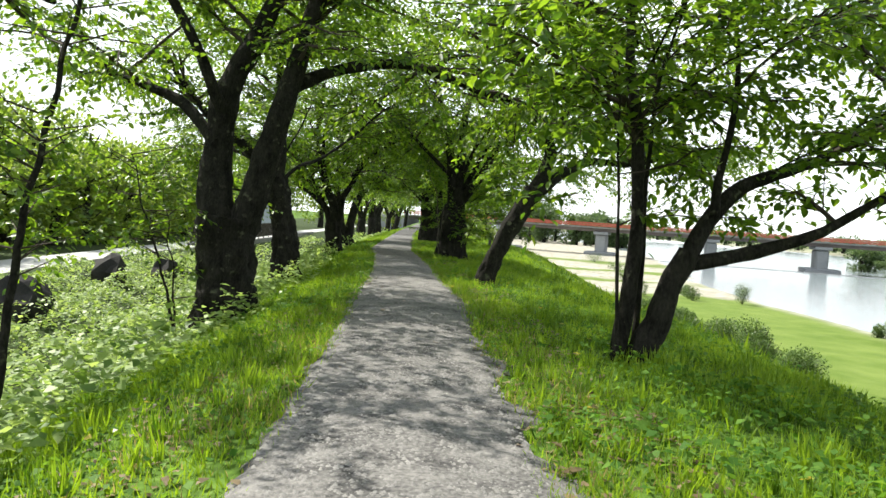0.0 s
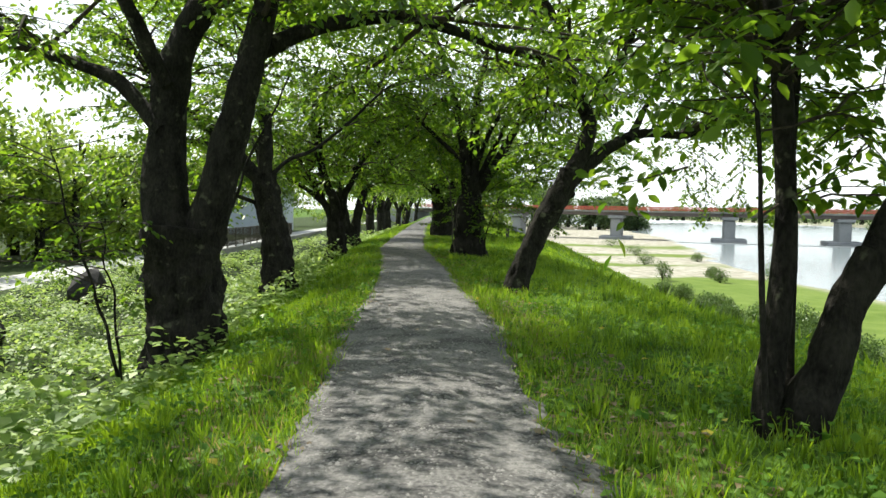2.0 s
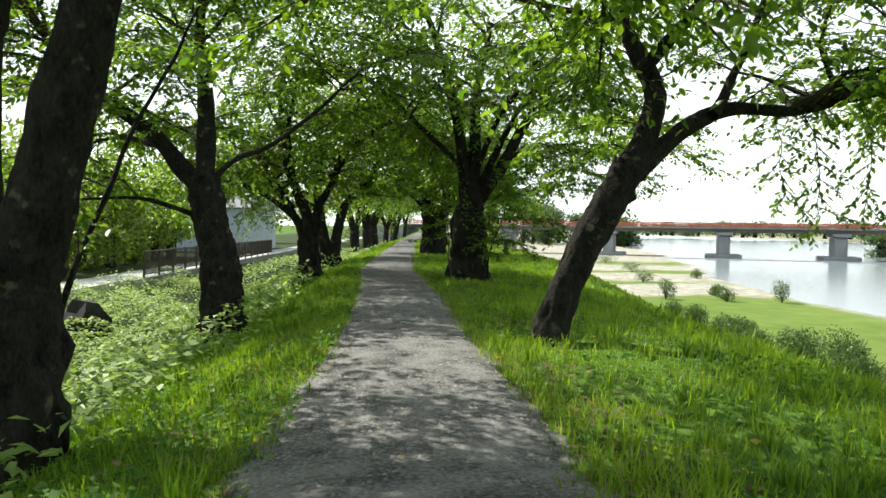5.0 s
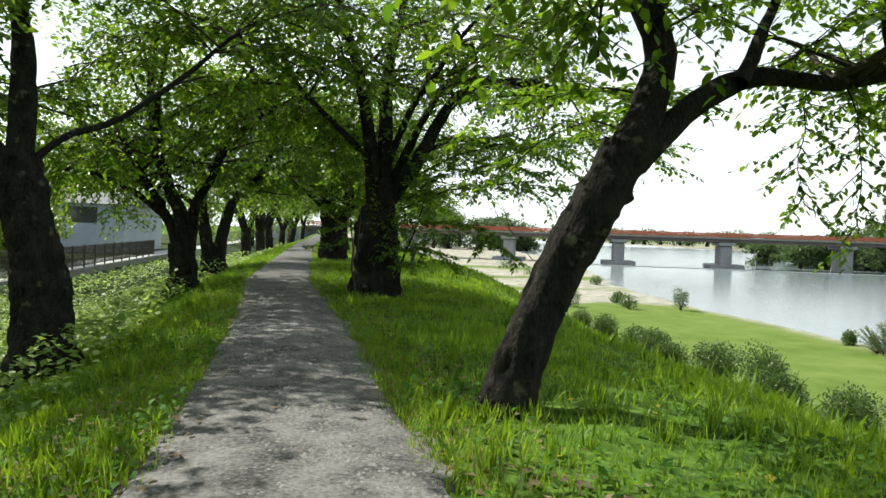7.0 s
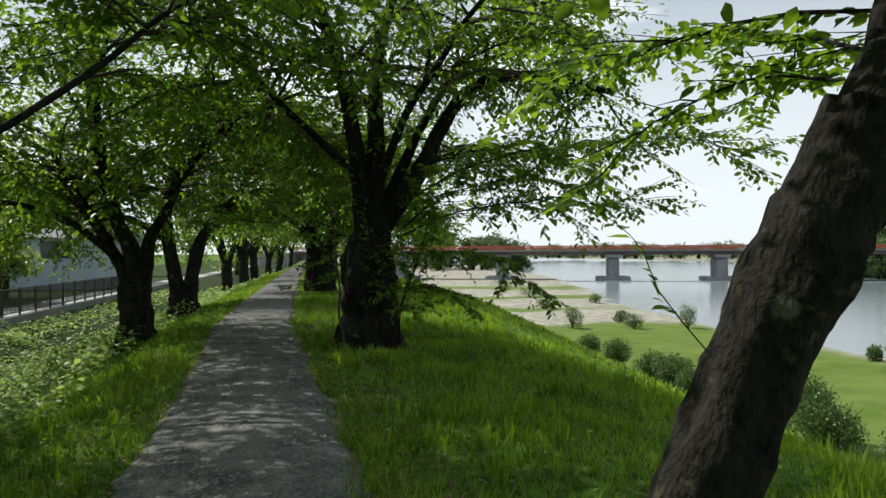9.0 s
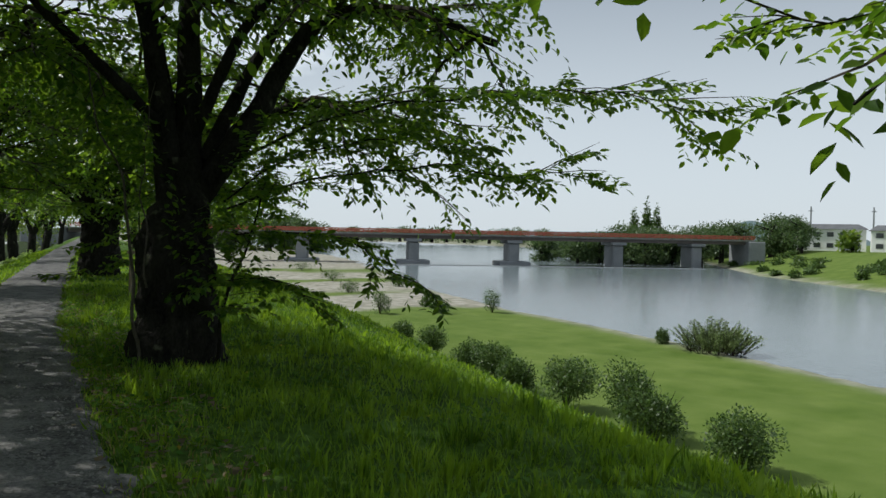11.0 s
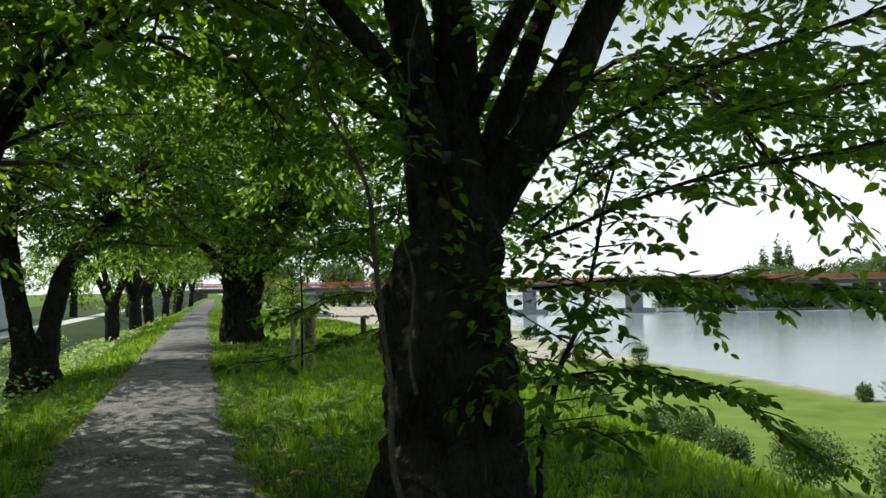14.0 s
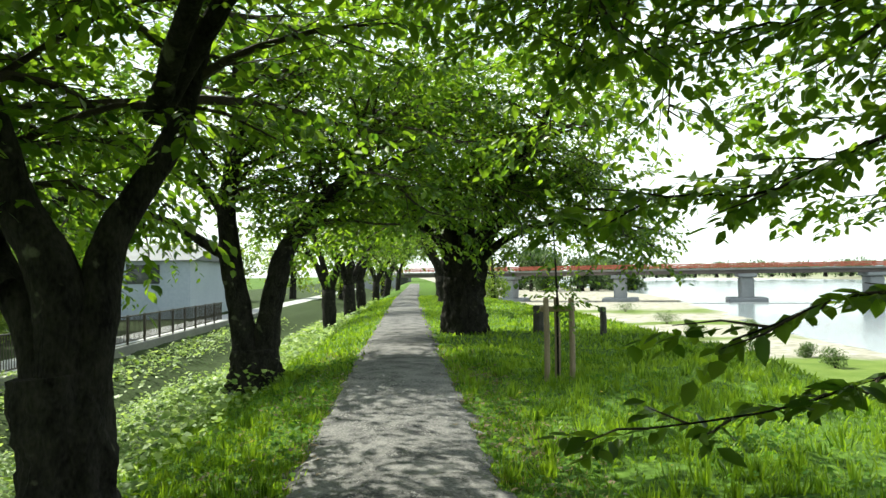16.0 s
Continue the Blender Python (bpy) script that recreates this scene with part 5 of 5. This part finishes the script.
def grass(name, n, x0, x1, y0, y1, h, seed, label, weight, width=0.009, material=BLADE):
    rng = np.random.default_rng(seed)
    p = scatter(n, x0, x1, y0, y1, rng, weight)
    z = rough_land(p[:, 0], p[:, 1])
    o = np.stack([p[:, 0], p[:, 1], z - 0.01], -1)
    ax = unit(rng.normal(0, 0.38, (n, 3)) * (1, 1, 0.2) + np.array((0, 0, 1.0)))
    sd = unit(np.cross(ax, rng.normal(0, 1, (n, 3))))
    ln = h * rng.uniform(0.45, 1.35, n) * (0.5 + 0.65 * patchy(p[:, 0] * 1.7, p[:, 1] * 1.7)) * (1 - 0.4 * np.clip((p[:, 1] - 24) / 8, 0, 1))
    size = np.stack([ln, np.full(n, width) * rng.uniform(0.6, 1.4, n) * (1 + p[:, 1] / 40), np.ones(n)], -1)
    shape = BLADE_SHAPE + np.array([(0, 0, 0), (0, 0, 0), (0, 0, 0.02), (0, 0, 0.02), (-0.06, 0, 0.09)]) * (1, 1, h * 2)
    me = instances_mesh(name, o, ax, sd, size, shape, [(0, 1, 3, 2)], [(2, 3, 4)])
    tagged(finish(name, me, material), label, "grass", kind="stuff")


def verge(x, y):
    u = np.abs(x - path_mid(y)) * 0.86 / path_half(y)
    return np.clip((u - 0.62) / 0.4, 0, 1) * (0.35 + 0.65 * patchy(x, y))


def tussocks(count, x0, x1, y0, y1, h, seed, label, weight):
    """Clumps of long arching blades."""
    rng = np.random.default_rng(seed)
    c = np.repeat(scatter(count, x0, x1, y0, y1, rng, weight), 26, axis=0)
    n = len(c)
    a, q = rng.uniform(0, 6.28, n), rng.uniform(0, 1, n)
    p = c + np.stack([np.cos(a), np.sin(a)], -1) * (0.09 * q)[:, None]
    o = np.stack([p[:, 0], p[:, 1], rough_land(p[:, 0], p[:, 1]) - 0.01], -1)
    ax = unit(np.stack([np.cos(a) * q * 0.75, np.sin(a) * q * 0.75, np.ones(n)], -1) + rng.normal(0, 0.14, (n, 3)))
    sd = unit(np.cross(ax, np.stack([np.cos(a), np.sin(a), np.zeros(n)], -1) + rng.normal(0, 0.3, (n, 3))))
    big = np.repeat(rng.uniform(0.6, 1.3, count), 26)
    size = np.stack([h * big * rng.uniform(0.6, 1.2, n), 0.009 * rng.uniform(0.7, 1.5, n) * (1 + p[:, 1] / 40), np.ones(n)], -1)
    shape = BLADE_SHAPE + np.array([(0, 0, 0), (0, 0, 0), (0, 0, 0.025), (0, 0, 0.025), (-0.08, 0, 0.11)]) * (1, 1, h * 2)
    me = instances_mesh("grass_tussocks", o, ax, sd, size, shape, [(0, 1, 3, 2)], [(2, 3, 4)])
    tagged(finish("grass_tussocks", me, BLADE), label, "grass", kind="stuff")


tussocks(800, 0.85, 5.4, 4, 40, 0.2, 601, "clumps of long arching grass on the river-side verge", verge)
tussocks(560, -3.2, -0.85, 4, 40, 0.19, 602, "clumps of long arching grass on the ditch-side verge", verge)
grass("grass", 88000, 0.7, 6.2, 1, 40, 0.14, 61, "lush green grass on the river-side verge", verge)
grass("grass", 53000, -3.6, -0.7, 1, 40, 0.14, 62, "lush green grass on the ditch-side verge", verge)
def edge(x, y):
    u = np.abs(x - path_mid(y)) / path_half(y)
    return (0.25 + 0.75 * patchy(x * 3, y * 2.3) ** 2) * (u > 0.78)


grass("grass", 9000, 0.66, 1.15, 3.5, 38, 0.10, 65, "short grass creeping over the path's edge", edge, 0.007)
grass("grass", 9000, -1.15, -0.66, 3.5, 38, 0.10, 66, "short grass creeping over the path's edge", edge, 0.007)
STRAW = leafy("dry_grass_blade", (0.14, 0.12, 0.04), (0.34, 0.28, 0.12), glow=0.3, rough=0.6)
grass("dry_grass", 7000, 0.72, 1.5, 3.5, 42, 0.09, 67, "straw-coloured dry grass along the path's edge", edge, 0.006, STRAW)
grass("dry_grass", 8000, -1.6, -0.72, 3.5, 42, 0.09, 68, "straw-coloured dry grass along the path's edge", edge, 0.006, STRAW)
grass("grass", 34000, 5.0, 11.0, 22, 62, 0.17, 69, "green grass on the broad shoulder of the embankment", None, 0.013)
grass("grass", 24000, -3.2, 7.0, 38, 80, 0.2, 63, "green grass along the far part of the path", verge, 0.02)
grass("grass", 9000, 4.4, 15, 12, 60, 0.3, 64, "rough grass on the embankment slope", None, 0.03)


def out_of_ditch(x, y):
    u = x - path_mid(y)
    return 1 - np.clip((y - 36) / 3, 0, 1) * np.exp(-((u + 8.2) / 1.5) ** 4)


def leaf_cover(name, n, x0, x1, y0, y1, h, size, seed, label, material, weight=None, tilt=0.45, mound=0.0):
    rng = np.random.default_rng(seed)
    p = scatter(n, x0, x1, y0, y1, rng, weight)
    z = rough_land(p[:, 0], p[:, 1]) + 0.01 + h * rng.uniform(0, 1, n) * patchy(p[:, 0] * 1.4, p[:, 1] * 1.4)
    if mound:
        z += mound * np.clip(np.sin(p[:, 0] * 1.9 + 1.3 * np.sin(p[:, 1] * 1.1)) * np.sin(p[:, 1] * 2.1 + 0.9 * np.sin(p[:, 0] * 1.3)) + 0.25, 0, 1)
    a = rng.uniform(0, 6.28, n)
    ax = unit(np.stack([np.cos(a), np.sin(a), rng.normal(-0.1, tilt, n)], -1))
    sd = unit(np.cross(unit(np.array((0, 0, 1.0)) + rng.normal(0, tilt * 0.6, (n, 3))), ax))
    me = instances_mesh(name, np.stack([p[:, 0], p[:, 1], z], -1), ax, sd, size * rng.uniform(0.5, 1.35, n), DIAMOND * (1, 1.5, 1.6), DIAMOND_FACES)
    tagged(finish(name, me, material), label, "plants", kind="stuff")


leaf_cover("ivy", 78000, -12.0, -2.0, -3, 48, 0.3, 0.11, 71, "pale green ivy and kudzu covering the ditch bank", IVY,
           lambda x, y: np.clip((-(x - path_mid(y)) - 1.7) / 1.2, 0, 1) * (0.3 + 0.7 * patchy(x * 1.9, y * 2.2)) * out_of_ditch(x, y), mound=0.5)
leaf_cover("ivy", 9000, -11.0, -2.4, 46, 85, 0.4, 0.2, 72, "leafy weeds along the ditch", IVY, out_of_ditch)
leaf_cover("weeds", 6500, 0.85, 4.6, 5, 16, 0.2, 0.06, 73, "low broad-leaved weeds under the leaning tree", WEED, lambda x, y: patchy(x * 1.3, y * 1.3) ** 2)
leaf_cover("weeds", 11000, -2.6, -0.75, 4, 40, 0.15, 0.055, 74, "low broad-leaved weeds beside the path", WEED, lambda x, y: patchy(x * 1.6, y * 1.2) ** 2)
leaf_cover("weeds", 5000, 0.8, 4.0, 16, 40, 0.14, 0.06, 75, "low broad-leaved weeds in the verge", WEED, lambda x, y: patchy(x * 1.6, y * 1.2) ** 3)
leaf_cover("fallen_leaves", 5200, -1.8, 1.8, 4, 40, 0.07, 0.065, 76, "dry brown fallen leaves along the path edges", DRY, lambda x, y: np.clip((np.abs(x - path_mid(y)) - 0.35) / 0.6, 0.06, 1) * patchy(x * 2, y), tilt=0.18)
leaf_cover("fallen_leaves", 150, -3.0, 3.5, 4, 36, 0.1, 0.07, 77, "yellowed leaves lying in the grass", YELLOW, lambda x, y: np.clip((np.abs(x - path_mid(y)) - 0.8) / 0.6, 0.02, 1), tilt=0.3)

# loose stones of the path surface
rng = np.random.default_rng(81)
n = 46000
yy = rng.uniform(0, 1, n) ** 1.3 * 34 + 4.5
uu = rng.uniform(-0.86, 0.86, n) * path_half(yy)
xx = path_mid(yy) + uu
zz = land(xx, yy) + 0.035 + 0.02 * (1 - (uu / path_half(yy)) ** 2)
PYR = np.array([(-0.5, -0.4, 0), (0.5, -0.45, 0), (0.55, 0.4, 0), (-0.45, 0.5, 0), (0.05, 0.0, 0.5)])
a = rng.uniform(0, 6.28, n)
ax = np.stack([np.cos(a), np.sin(a), np.zeros(n)], -1)
sd = np.stack([-np.sin(a), np.cos(a), np.zeros(n)], -1)
me = instances_mesh("gravel", np.stack([xx, yy, zz - 0.004], -1), ax, sd, 0.009 + 0.028 * rng.uniform(0, 1, n) ** 2.5, PYR, [], [(0, 1, 4), (1, 2, 4), (2, 3, 4), (3, 0, 4)])
tagged(finish("gravel", me, PEBBLE), "loose grey stones on the path", "gravel", kind="stuff")
